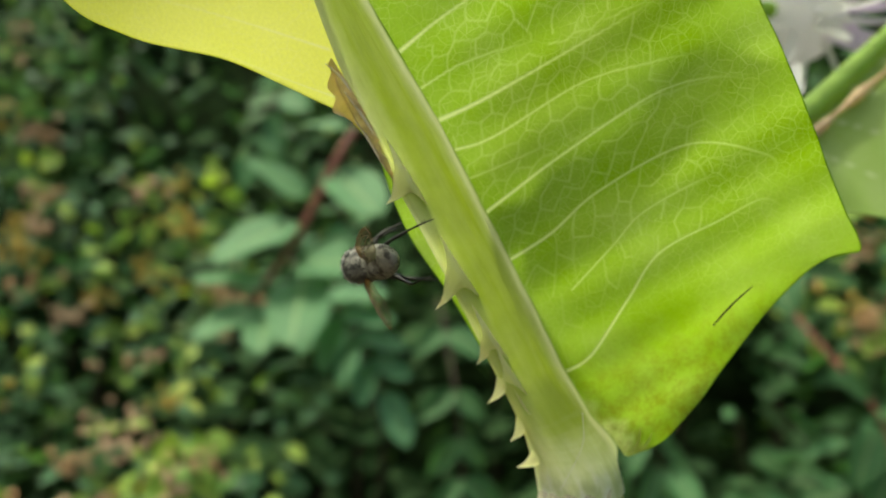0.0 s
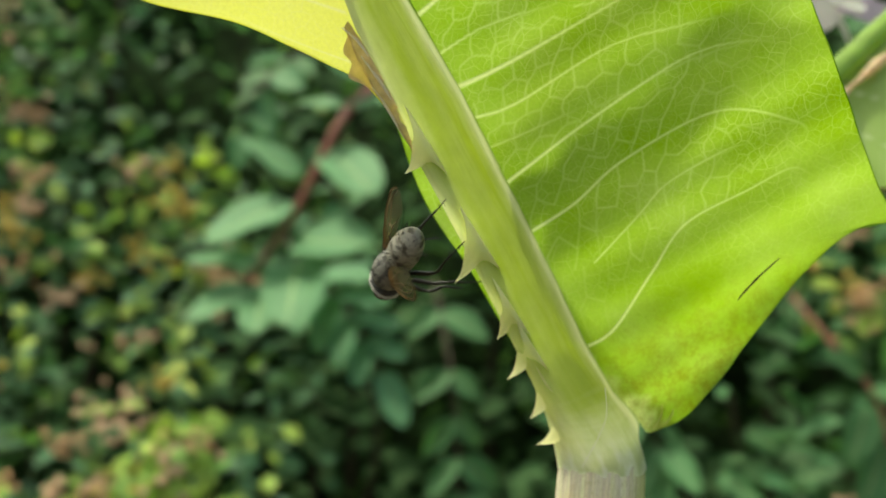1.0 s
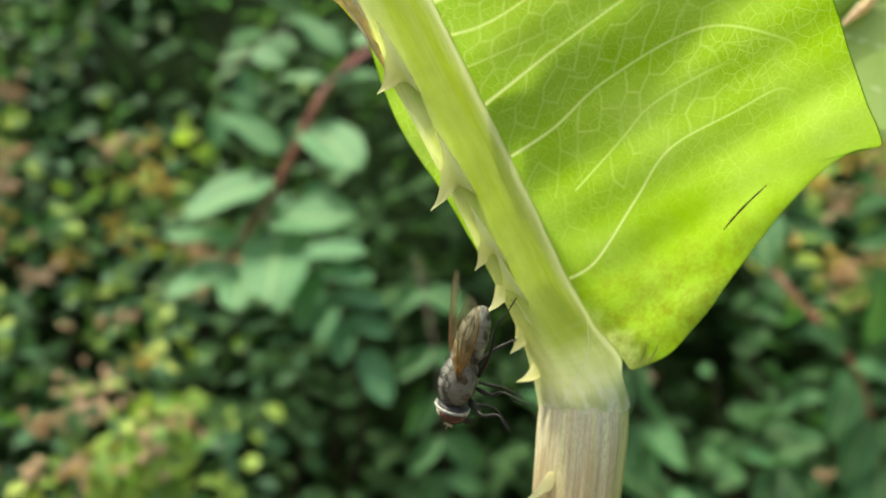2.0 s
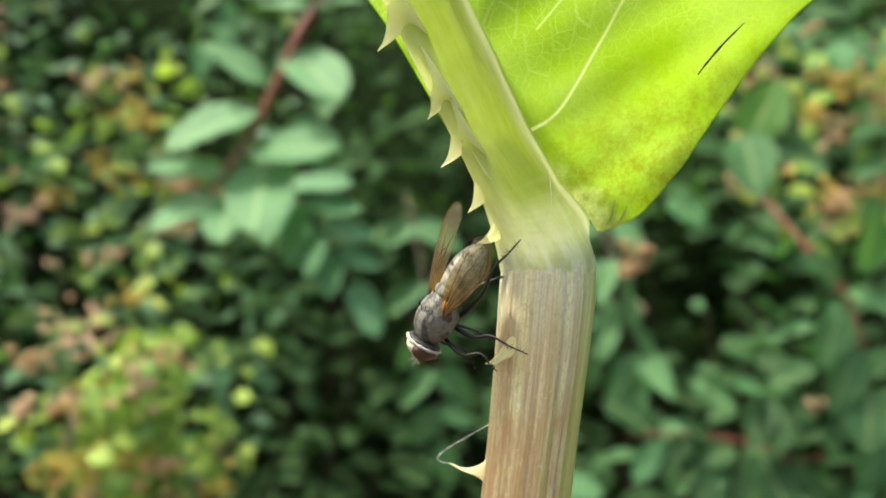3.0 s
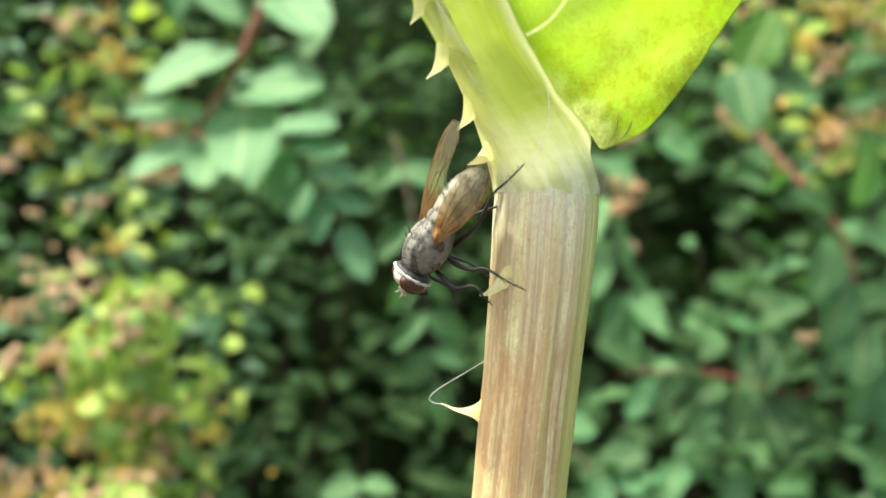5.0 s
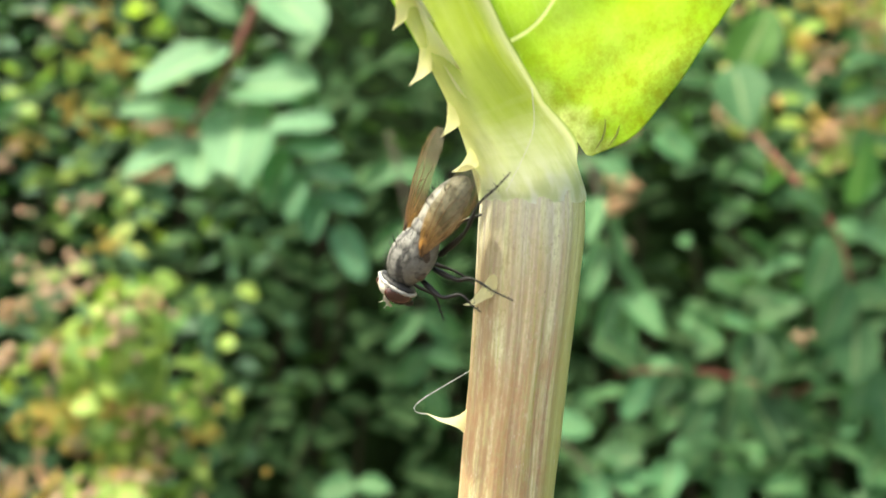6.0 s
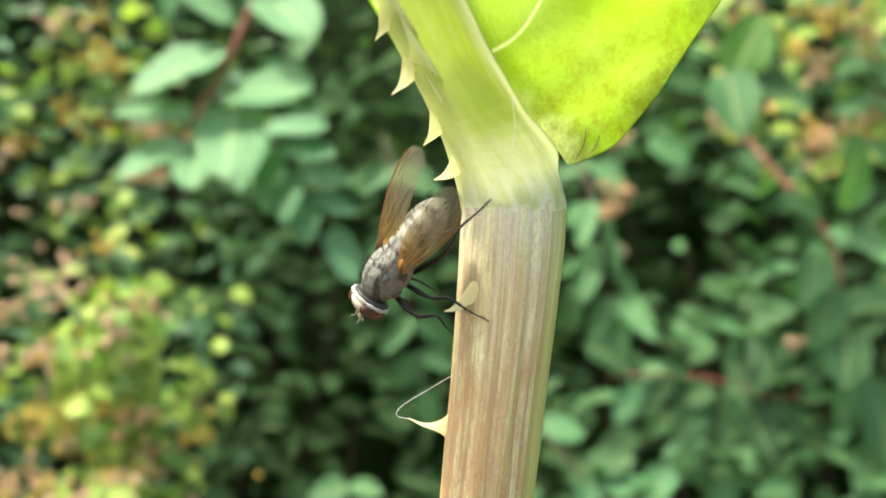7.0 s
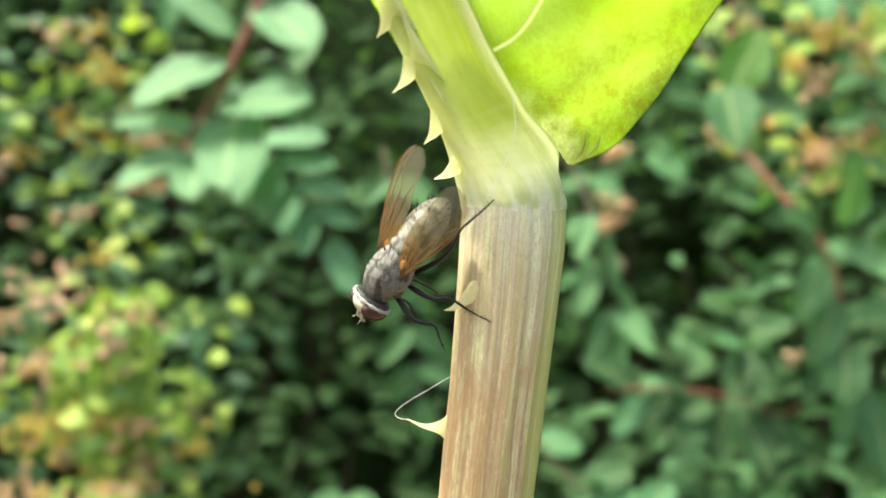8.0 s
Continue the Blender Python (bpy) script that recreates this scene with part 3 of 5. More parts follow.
def build_plant():
    plant = empty("prickly_plant", (0, 0, 0))
    tagged(plant, "tall prickly plant with yellow-green leaf on a ribbed stem", "plant")
    stem = build_stem(plant)
    prickle("prickle", (-2.40, -1.85, -5.80), (-3.95, -2.95, -6.75), (0.35, -0.1, 1), 1.5, stem, "cream hooked prickle", 0.14, 0.62, 2.2)
    prickle("prickle", (-3.9, 0.6, -13.7), (-6.1, 1.2, -13.3), (0, 0, 1), 2.3, stem, "cream hooked prickle", 0.08, 0.50, 3.4)
    rib = build_midrib(plant)
    crest = lambda a, db=0.0, c=0.95: leaf_point(a, rib_left(a) + 0.35 + db, c)
    tips = [(28.9, -5.2, 1.0, 28.6), (21.3, -4.5, 2.0, 22.0), (13.7, -4.3, 2.0, 15.0), (9.1, -3.25, 1.9, 10.1), (6.2, -3.65, 1.9, 7.2), (3.0, -3.25, 1.9, 3.9), (0.9, -3.55, 1.7, 0.9)]
    for (a, b, c, a0) in tips[1:]:
        prickle("prickle", crest(a0 + 0.1, 0.25), leaf_point(a - 0.25, b, c - 0.6), ALONG, 2.2 if a0 > 2 else 1.1, rib, "cream prickle with pale foot", 0.10, 0.95)
    blade = link_mesh("blade", blade_sheet(RIGHT_EDGE, RIGHT_MID, 190, 760, blade_lift, lines=blade_veins(), pale=base_pale), M_BLADE, plant, "translucent yellow-green leaf blade with netted veins")
    # dark healed scratch near the margin
    bm = bmesh.new()
    pts = [leaf_point(a, b, blade_lift(a, b) + 0.05) for a, b in ((4.8, 12.1), (5.3, 12.8), (6.0, 13.9), (6.7, 15.3))]
    tube(bm, spline(pts, 12), [0.03 + 0.05 * math.sin(i / 12 * math.pi) * (0.7 + 0.3 * math.sin(i * 2.1)) for i in range(13)], 6)
    part("scar", bm, M_SCAR, blade, "thin dark healed scratch")
    for line in ([(-1.95, 4.0), (-1.3, 4.8), (-0.5, 5.2)], [(-2.0, 4.9), (-1.6, 5.5), (-1.2, 5.8)]):
        bm = bmesh.new()
        tube(bm, spline([leaf_point(a, b, blade_lift(a, b) + 0.02) for a, b in line], 12), [0.01 + 0.05 * math.sin((i + 1) / 14 * math.pi) for i in range(13)], 6)
        part("crease", bm, M_FOLD, blade, "dull brownish fold line")
    left_veins = [([(27.5, -4.2), (30.5, -7.5), (34.5, -11.5)], 0.15, 0.06), ([(31.0, -4.2), (35, -9), (39.5, -15)], 0.16, 0.06), ([(36, -4), (41, -10), (46, -17)], 0.16, 0.06), ([(42, -4), (48, -11), (53, -16)], 0.16, 0.06)]
    left = link_mesh("blade", blade_sheet(LEFT_EDGE, LEFT_MID, 60, 160, left_lift, lines=left_veins), M_BLADE_SUNLIT, plant, "yellow half of the leaf, its sunlit brightness in the colour")
    link_mesh("blade", blade_sheet(STRIP_EDGE, STRIP_MID, 8, 60, lambda a, b: 0.12 + 0.06 * math.sin(a * 1.3)), M_BLADE, plant, "narrow green strip of blade beside the midrib")
    # torn brown edge curled along the rib between the two parts
    outer = [(21.6, -3.5), (23.1, -3.65), (24.8, -3.9), (26.6, -4.3), (28.0, -4.45), (29.5, -4.5), (30.3, -4.45)]
    inner = [(21.6, -3.40), (23.3, -3.35), (25.0, -3.35), (26.8, -3.5), (28.3, -3.7), (29.6, -3.9), (30.5, -4.1)]
    curl = lambda a, b: 1.15 - 0.9 * max(0.0, -b - 3.6) ** 1.5 + 0.10 * math.sin(a * 3.1 + b * 4) + 0.05 * math.sin(a * 8.3)
    strip = link_mesh("dry_edge", blade_sheet(outer, inner, 14, 60, curl, margin=0.05), M_DRY, left, "torn tan and brown dry edge")
    for line, r in (([(23.0, -3.7), (25.2, -4.0), (26.6, -4.35)], 0.07), ([(25.4, -3.5), (27.0, -3.8), (28.4, -4.2)], 0.09), ([(28.2, -3.75), (29.4, -4.1), (30.3, -4.7)], 0.08)):
        bm = bmesh.new()
        pts = spline([leaf_point(a, b, curl(a, b) + 0.08) for a, b in line], 14)
        tube(bm, pts, [r * (0.3 + math.sin(i / 14 * math.pi)) for i in range(15)], 6)
        part("fibre", bm, M_FIBRE, strip, "whitish torn fibre")
    patch_out = [(26.0, -4.40), (26.8, -4.9), (27.5, -5.5), (28.2, -5.0), (29.0, -5.2), (29.8, -4.5)]
    patch_in = [(25.0, -4.2), (26.2, -4.3), (27.4, -4.4), (28.6, -4.4), (29.6, -4.3), (30.4, -4.2)]
    link_mesh("dry_patch", blade_sheet(patch_out, patch_in, 10, 30, lambda a, b: left_lift(a, b) + 0.06, margin=0.02), M_DRY, left, "brown withered corner of the blade")
    # opposite leaf behind
    o2, u2 = Vector((0.0, 5.6, 10.0)), Vector((0.66, 0.40, 0.63)).normalized()
    v2 = Vector((0.72, -0.20, -0.66))
    v2 = (v2 - u2 * v2.dot(u2)).normalized()
    w2 = u2.cross(v2).normalized()
    if w2.y > 0:
        w2 = -w2
    ax2 = (o2, u2, v2, w2)
    wave2 = lambda a, b: 0.8 * math.sin(a * 0.3) * (b / 15) - 1.5 * (b / 18) ** 2
    back = link_mesh("blade", blade_sheet([(10, 0.5), (18, 2.5), (26, 7.5), (36, 15.5), (50, 21), (70, 18), (90, 1)], [(9, 0), (17, 0), (25, 0), (34, 0), (48, 0), (68, 0), (90, 0)], 50, 110, wave2, ax2, lines=[([(a0, 0.4), (a0 + 4, 7), (a0 + 6, 14)], 0.3, 0.1) for a0 in (30, 36, 42, 48, 54, 60)]), M_BLADE_TOP, plant, "green blade of the opposite leaf")
    bm = bmesh.new()
    pts = [leaf_point(a, 0, 0.5, ax2) for a in np.linspace(-6, 90, 40)]
    tube(bm, pts, taper(1.7, 0.5, 39), 12)
    part("midrib", bm, M_STALK, plant, "green midrib of the opposite leaf")
    bm = bmesh.new()
    pts = [leaf_point(q.x, q.y, 0.9, ax2) for q in spline([(32, 1.9, 0), (40, 2.2, 0), (50, 2.6, 0), (60, 2.2, 0)], 24)]
    tube(bm, pts, [0.38 + 0.18 * math.sin(i * 0.9) for i in range(25)], 8)
    part("dry_edge", bm, M_DRY, back, "brown withered edge")
    build_upper_leaf(plant)
    build_flower(plant)
    return plant


def build_upper_leaf(plant):
    """Leaf higher on the stem that shades the big one."""
    o = ORIGIN + SUN_DIR * 8.5
    ax = (o, ALONG, ACROSS, OUT)
    flat = lambda a, b: 0.3 * math.sin(b * 0.5)
    mid = [(11.6, 1.4), (13.4, 3.3), (15.4, 5.6), (17.2, 8.8), (18.4, 12.0), (19.3, 15.1), (19.9, 18.5), (20.0, 20.8)]
    upper = link_mesh("blade", blade_sheet([(a + w, b) for (a, b), w in zip(mid, (0.2, 1.8, 3.0, 3.0, 2.7, 2.2, 1.3, 0.1))], mid, 16, 60, flat, ax), M_BLADE_THICK, plant, "small upper leaf shading the large one")
    link_mesh("blade", blade_sheet([(a - w, b) for (a, b), w in zip(mid, (0.2, 1.8, 2.9, 2.9, 2.6, 2.2, 1.3, 0.1))], mid, 16, 60, flat, ax), M_BLADE_THICK, plant, "small upper leaf shading the large one")
    bm = bmesh.new()
    tube(bm, spline([(0.9, 4.2, 26), leaf_point(11.4, 0.8, 0.2, ax), leaf_point(15.4, 5.6, 0.2, ax), leaf_point(18.4, 12.0, 0.1, ax)], 24), taper(0.7, 0.2, 24), 8)
    part("leaf_stalk", bm, M_STALK, upper)


def build_flower(plant):
    """Lilac and white flower head beyond the leaf."""
    head = empty("flower_head")
    head.parent = plant
    centre = Vector((30, 40, 52))
    bm = bmesh.new()
    tube(bm, spline([(1.9, 1.4, 70), (8, 10, 60), (20, 30, 50), tuple(centre)], 24), taper(1.2, 0.9, 24), 10)
    part("stalk", bm, M_STALK, head)
    bm = bmesh.new()
    ball(bm, centre, (6, 6, 6.5), 20, 12)
    part("disc", bm, M_PETAL_W, head, "white flower centre")
    rng = random.Random(5)
    for k in range(80):
        th, ph = rng.uniform(0, math.tau), rng.uniform(-0.9, 1.2)
        d = Vector((math.cos(th) * math.cos(ph), math.sin(th) * math.cos(ph), math.sin(ph)))
        s = d.orthogonal().normalized()
        w = d.cross(s)
        length, wide = rng.uniform(5, 9), rng.uniform(0.9, 1.6)
        bm = bmesh.new()
        rows = []
        for i in range(6):
            t = i / 5
            p = centre + d * (4.2 + length * t) + w * (1.6 * t * t)
            hw = wide * (0.35 + math.sin(min(1, t * 0.9 + 0.1) * math.pi) * 0.7)
            rows.append([bm.verts.new(p + s * hw * x + w * 0.4 * abs(x)) for x in (-1, -0.4, 0.4, 1)])
        for r, q in zip(rows, rows[1:]):
            for i in range(3):
                bm.faces.new((r[i], r[i + 1], q[i + 1], q[i]))
        part("petal", bm, M_PETAL if k % 4 == 0 else M_PETAL_W, head)


plant = build_plant()


THREAD = [(-0.42, -4.5, 4.32), (-0.26, -3.9, 2.53), (-0.69, -3.45, 1.11), (-1.35, -3.2, -0.2), (-1.68, -3.1, -0.85)]


def build_silk():
    bm = bmesh.new()
    tube(bm, spline([(-6.0, 1.1, -13.35), (-6.6, 1.2, -13.25), (-6.75, 1.2, -12.95), (-6.2, 1.0, -12.4), (-5.0, 0.5, -11.6), (-3.55, 0.2, -10.7)], 30), [0.014] * 31, 6)
    ob = part("spider_thread", bm, M_SILK)
    tagged(ob, "fine pale spider thread looped round a prickle", "thread")
    bm = bmesh.new()
    tube(bm, spline(THREAD, 24), [0.02] * 25, 6)
    ob = part("spider_thread", bm, M_SILK)
    tagged(ob, "fine pale spider thread lying on the leaf base", "thread")


build_silk()

# ---- shrubs behind ----
HUES_TEAL = [(0.04, 0.10, 0.035), (0.06, 0.16, 0.06), (0.08, 0.21, 0.095), (0.10, 0.24, 0.11)]
HUES_MINT = [(0.10, 0.225, 0.105), (0.12, 0.255, 0.125), (0.135, 0.28, 0.14)]
HUES_FAN = [(0.10, 0.245, 0.125), (0.12, 0.275, 0.145), (0.135, 0.30, 0.16)]
HUES_LEFT = [(0.04, 0.10, 0.04), (0.10, 0.17, 0.04), (0.055, 0.14, 0.06), (0.08, 0.19, 0.10), (0.16, 0.23, 0.05), (0.05, 0.12, 0.055), (0.05, 0.13, 0.06), (0.09, 0.21, 0.12), (0.045, 0.11, 0.045), (0.13, 0.24, 0.17)]
HUES_LIME = [(0.18, 0.30, 0.06), (0.26, 0.38, 0.08), (0.36, 0.44, 0.10), (0.12, 0.25, 0.07)]
# dark greens: shade of the hollow and far hedge is in the leaf colour
HUES_SHADE = [(0.024, 0.054, 0.022), (0.037, 0.082, 0.033), (0.052, 0.112, 0.048)]
HUES_MID = [(0.06, 0.15, 0.06), (0.08, 0.19, 0.08), (0.10, 0.23, 0.10)]
HUES_GREEN = [(0.03, 0.075, 0.03), (0.045, 0.115, 0.043), (0.062, 0.15, 0.062)]
L_TEAL = shrub_leaf("shrub_leaf_teal", HUES_TEAL)
L_MINT = shrub_leaf("shrub_leaf_mint", HUES_MINT)
L_LIME = shrub_leaf("shrub_leaf_lime", HUES_LIME, lit=1.5)
L_GREEN = shrub_leaf("shrub_leaf_green", HUES_GREEN)
L_MID = shrub_leaf("shrub_leaf_mid", HUES_MID)
L_BRIGHT = shrub_leaf("shrub_leaf_bright", [(0.05, 0.14, 0.02), (0.06, 0.16, 0.03)])
L_FAN = shrub_leaf("shrub_leaf_pale", HUES_FAN)
L_LEFT = shrub_leaf("seeding_leaf", HUES_LEFT)
S_LEFT = shrub_leaf("seeding_leaf_small", HUES_LEFT, True)
S_SHADE = shrub_leaf("far_leaf_shade", HUES_SHADE, True, rough=0.8, spec=0.04)
S_LIME = shrub_leaf("far_leaf_lime", HUES_LIME, True, lit=1.5)
S_GREEN = shrub_leaf("far_leaf_green", HUES_GREEN, True)
M_TWIG_RED = plain("twig_red", (0.17, 0.055, 0.04), 0.55, 0.3, 400)
M_TWIG_DARK = plain("twig_dark", (0.016, 0.014, 0.009), 0.85, 0.35, 400, spec=0.05)
M_TWIG = plain("twig_brown", (0.045, 0.032, 0.02), 0.7, 0.35, 400)
M_SEED = [plain("seed_head_tan", (0.52, 0.34, 0.19), 0.7, 0.35, 500, through_colour=(0.5, 0.3, 0.12), amount=0.25),
          plain("seed_head_pink", (0.55, 0.39, 0.26), 0.7, 0.3, 500, through_colour=(0.5, 0.3, 0.2), amount=0.25),
          plain("seed_head_ochre", (0.46, 0.35, 0.08), 0.7, 0.35, 500, through_colour=(0.5, 0.35, 0.05), amount=0.25)]


def leaf_grid(wide, fold, droop, point=1.0, nu=9, nv=4):
    """Verts and faces of a unit-long leaf along x, folded on its rib."""
    verts, uvs, faces = [], [], []
    for i in range(nu + 1):
        t = i / nu
        w = wide * 0.5 * (math.sin(math.pi * min(1, t ** 0.8)) ** (0.75 * point) if 0 < t < 1 else 0.0)
        w = max(w, 0.012)
        for k in range(nv + 1):
            s = -1 + 2 * k / nv
            verts.append((t, w * s, fold * abs(s) * w * 2 - droop * t * t + 0.02 * math.sin(t * 9 + s * 2) * abs(s)))
            uvs.append((t, s * 0.5))
    for i in range(nu):
        for k in range(nv):
            a = i * (nv + 1) + k
            faces.append((a, a + nv + 1, a + nv + 2, a + 1))
    return verts, faces, uvs


LEAF_SHAPES = [leaf_grid(0.50, 0.25, 0.10), leaf_grid(0.58, 0.15, 0.18), leaf_grid(0.42, 0.35, 0.05, 1.2), leaf_grid(0.66, 0.10, 0.12, 0.8), leaf_grid(0.50, 0.12, 0.05, 0.6)]


def leaf_mesh(shape, material):
    verts, faces, uvs = LEAF_SHAPES[shape]
    me = bpy.data.meshes.new("leaf")
    me.from_pydata(verts, [], faces)
    layer = me.uv_layers.new(name="UVMap")
    for poly in me.polygons:
        poly.use_smooth = True
        for li in poly.loop_indices:
            layer.data[li].uv = uvs[me.loops[li].vertex_index]
    me.materials.append(material)
    return me


MESHES = {}


def leaf_of(shape, material):
    key = (shape, material.name)
    if key not in MESHES:
        MESHES[key] = leaf_mesh(shape, material)
    return MESHES[key]


def leaf_matrix(base, tip, up, wide=1.0):
    base, tip = Vector(base), Vector(tip)
    x = tip - base
    length = x.length
    x.normalize()
    up = Vector(up)
    z = (up - x * up.dot(x))
    z = z.normalized() if z.length > 1e-4 else x.orthogonal().normalized()
    y = z.cross(x)
    m = Matrix((x, y, z)).transposed().to_4x4() @ Matrix.Diagonal((length, length * wide, length, 1))
    return Matrix.Translation(base) @ m


def add_leaf(parent, home, shape, material, base, tip, up, wide=1.0):
    ob = new("leaf", leaf_of(shape, material))
    ob.parent = parent
    ob.matrix_basis = Matrix.Scale(MM, 4) @ Matrix.Translation(-home) @ leaf_matrix(base, tip, up, wide)
    return ob


def foliage(name, parent, home, items, material, label=""):
    """Many leaves as one mesh: (shape, matrix) each."""
    vs, fs, uv = [], [], []
    for shape, m in items:
        verts, faces, uvs = LEAF_SHAPES[shape]
        m = Matrix.Scale(MM, 4) @ Matrix.Translation(-home) @ m
        off = len(vs)
        vs += [m @ Vector(v) for v in verts]
        fs += [tuple(i + off for i in f) for f in faces]
        uv += uvs
    me = bpy.data.meshes.new(name)
    me.from_pydata(vs, [], fs)
    layer = me.uv_layers.new(name="UVMap")
    idx = np.empty(len(me.loops), dtype=np.int32)
    me.loops.foreach_get("vertex_index", idx)
    layer.data.foreach_set("uv", np.array(uv, dtype=np.float32)[idx].ravel())
    me.polygons.foreach_set("use_smooth", np.ones(len(me.polygons), dtype=bool))
    me.materials.append(material)
    ob = new(name, me)
    ob.parent = parent
    return tagged(ob, label=label, kind="stuff")


def local_tube(name, parent, home, pts, r0, r1, material, n=16, seg=8):
    bm = bmesh.new()
    tube(bm, [p - home for p in spline(pts, n)], taper(r0, r1, n), seg)
    return part(name, bm, material, parent)


def twig(parent, home, line, leaf_len, pairs, material, stem_mat, rng, start=0.15, spread=0.9, wide=1.0, radius=0.75, up=(0, -0.75, 0.6), tip_leaf=True, jitter=1.0):
    """A twig with leaves in opposite pairs and one at its end."""
    pts = spline(line, 24)
    stem = local_tube("twig", parent, home, line, radius, radius * 0.45, stem_mat)
    for k in range(pairs):
        t = start + (1 - start) * (k + 0.3) / pairs
        i = min(23, int(t * 24))
        p, d = pts[i], (pts[i + 1] - pts[i]).normalized()
        side = d.cross(Vector(up)).normalized()
        for s in (-1, 1):
            ln = leaf_len * rng.uniform(0.75, 1.15) * (1 - 0.25 * t)
            go = (d * rng.uniform(0.35, 0.8) + side * s * spread * rng.uniform(0.8, 1.1) + Vector((rng.uniform(-.2, .2), rng.uniform(-.25, .25), rng.uniform(-.25, .1)))).normalized()
            tilt = Vector(up) + Vector((rng.uniform(-.4, .4), rng.uniform(-.3, .3), rng.uniform(-.4, .4))) * jitter
            add_leaf(stem, home, rng.randrange(4), material, p, p + go * ln, tilt, wide * rng.uniform(0.85, 1.15))
    if tip_leaf:
        p, d = pts[-1], (pts[-1] - pts[-3]).normalized()
        add_leaf(stem, home, 1, material, p, p + d * leaf_len * 0.8, up, wide)
    return stem


def seed_head(parent, home, at, rng, size=5.5):
    """A loose cluster of small dry seed capsules on short stalks."""
    bm = bmesh.new()
    at = Vector(at)
    squash = Vector((rng.uniform(0.6, 1.5), 0.7, rng.uniform(0.5, 1.1)))
    for k in range(rng.randint(9, 18)):
        d = Vector((rng.gauss(0, 0.75) * squash.x, rng.gauss(0, 0.5), rng.gauss(0, 0.75) * squash.z)) * size
        r = rng.uniform(0.8, 1.7)
        m = Matrix.Translation(at + d - home) @ Euler((rng.uniform(0, 3), rng.uniform(0, 3), 0)).to_matrix().to_4x4() @ Matrix.Diagonal((r, r, r * 1.5, 1))
        bmesh.ops.create_icosphere(bm, subdivisions=1, radius=1, matrix=m)
    return part("seed_head", bm, M_SEED[rng.choice((0, 0, 1, 2, 2))], parent, smooth=False)


def shrub_frame(name, home, label):
    ob = empty(name, home)
    return tagged(ob, label, "shrub")


def hedge_depth(x, z, seed):
    return 34 * noise.noise((x * 0.018, z * 0.018, seed)) + 18 * noise.noise((x * 0.05, z * 0.05, seed + 5))


def scatter(rng, count, xr, zr, front, depth, size, keep, upv=(0, -0.55, 0.8)):
    """Leaves strewn over a bush's face; yields base, matrix and shape."""
    out = []
    while len(out) < count:
        x, z = rng.uniform(*xr), rng.uniform(*zr)
        if rng.random() > keep(x, z):
            continue
        y = front(x, z) + depth * rng.random() ** 1.6
        ln = rng.uniform(*size)
        az, el = rng.uniform(0, math.tau), rng.uniform(-0.7, 0.5)
        d = Vector((math.cos(az) * math.cos(el), math.sin(az) * math.cos(el) * 0.7 - 0.15, math.sin(el)))
        up = Vector(upv) + Vector((rng.gauss(0, .35), rng.gauss(0, .3), rng.gauss(0, .35)))
        base = Vector((x, y, z))
        out.append((base, base + d * ln, up, rng.randrange(4), rng.uniform(0.85, 1.2)))
    return out


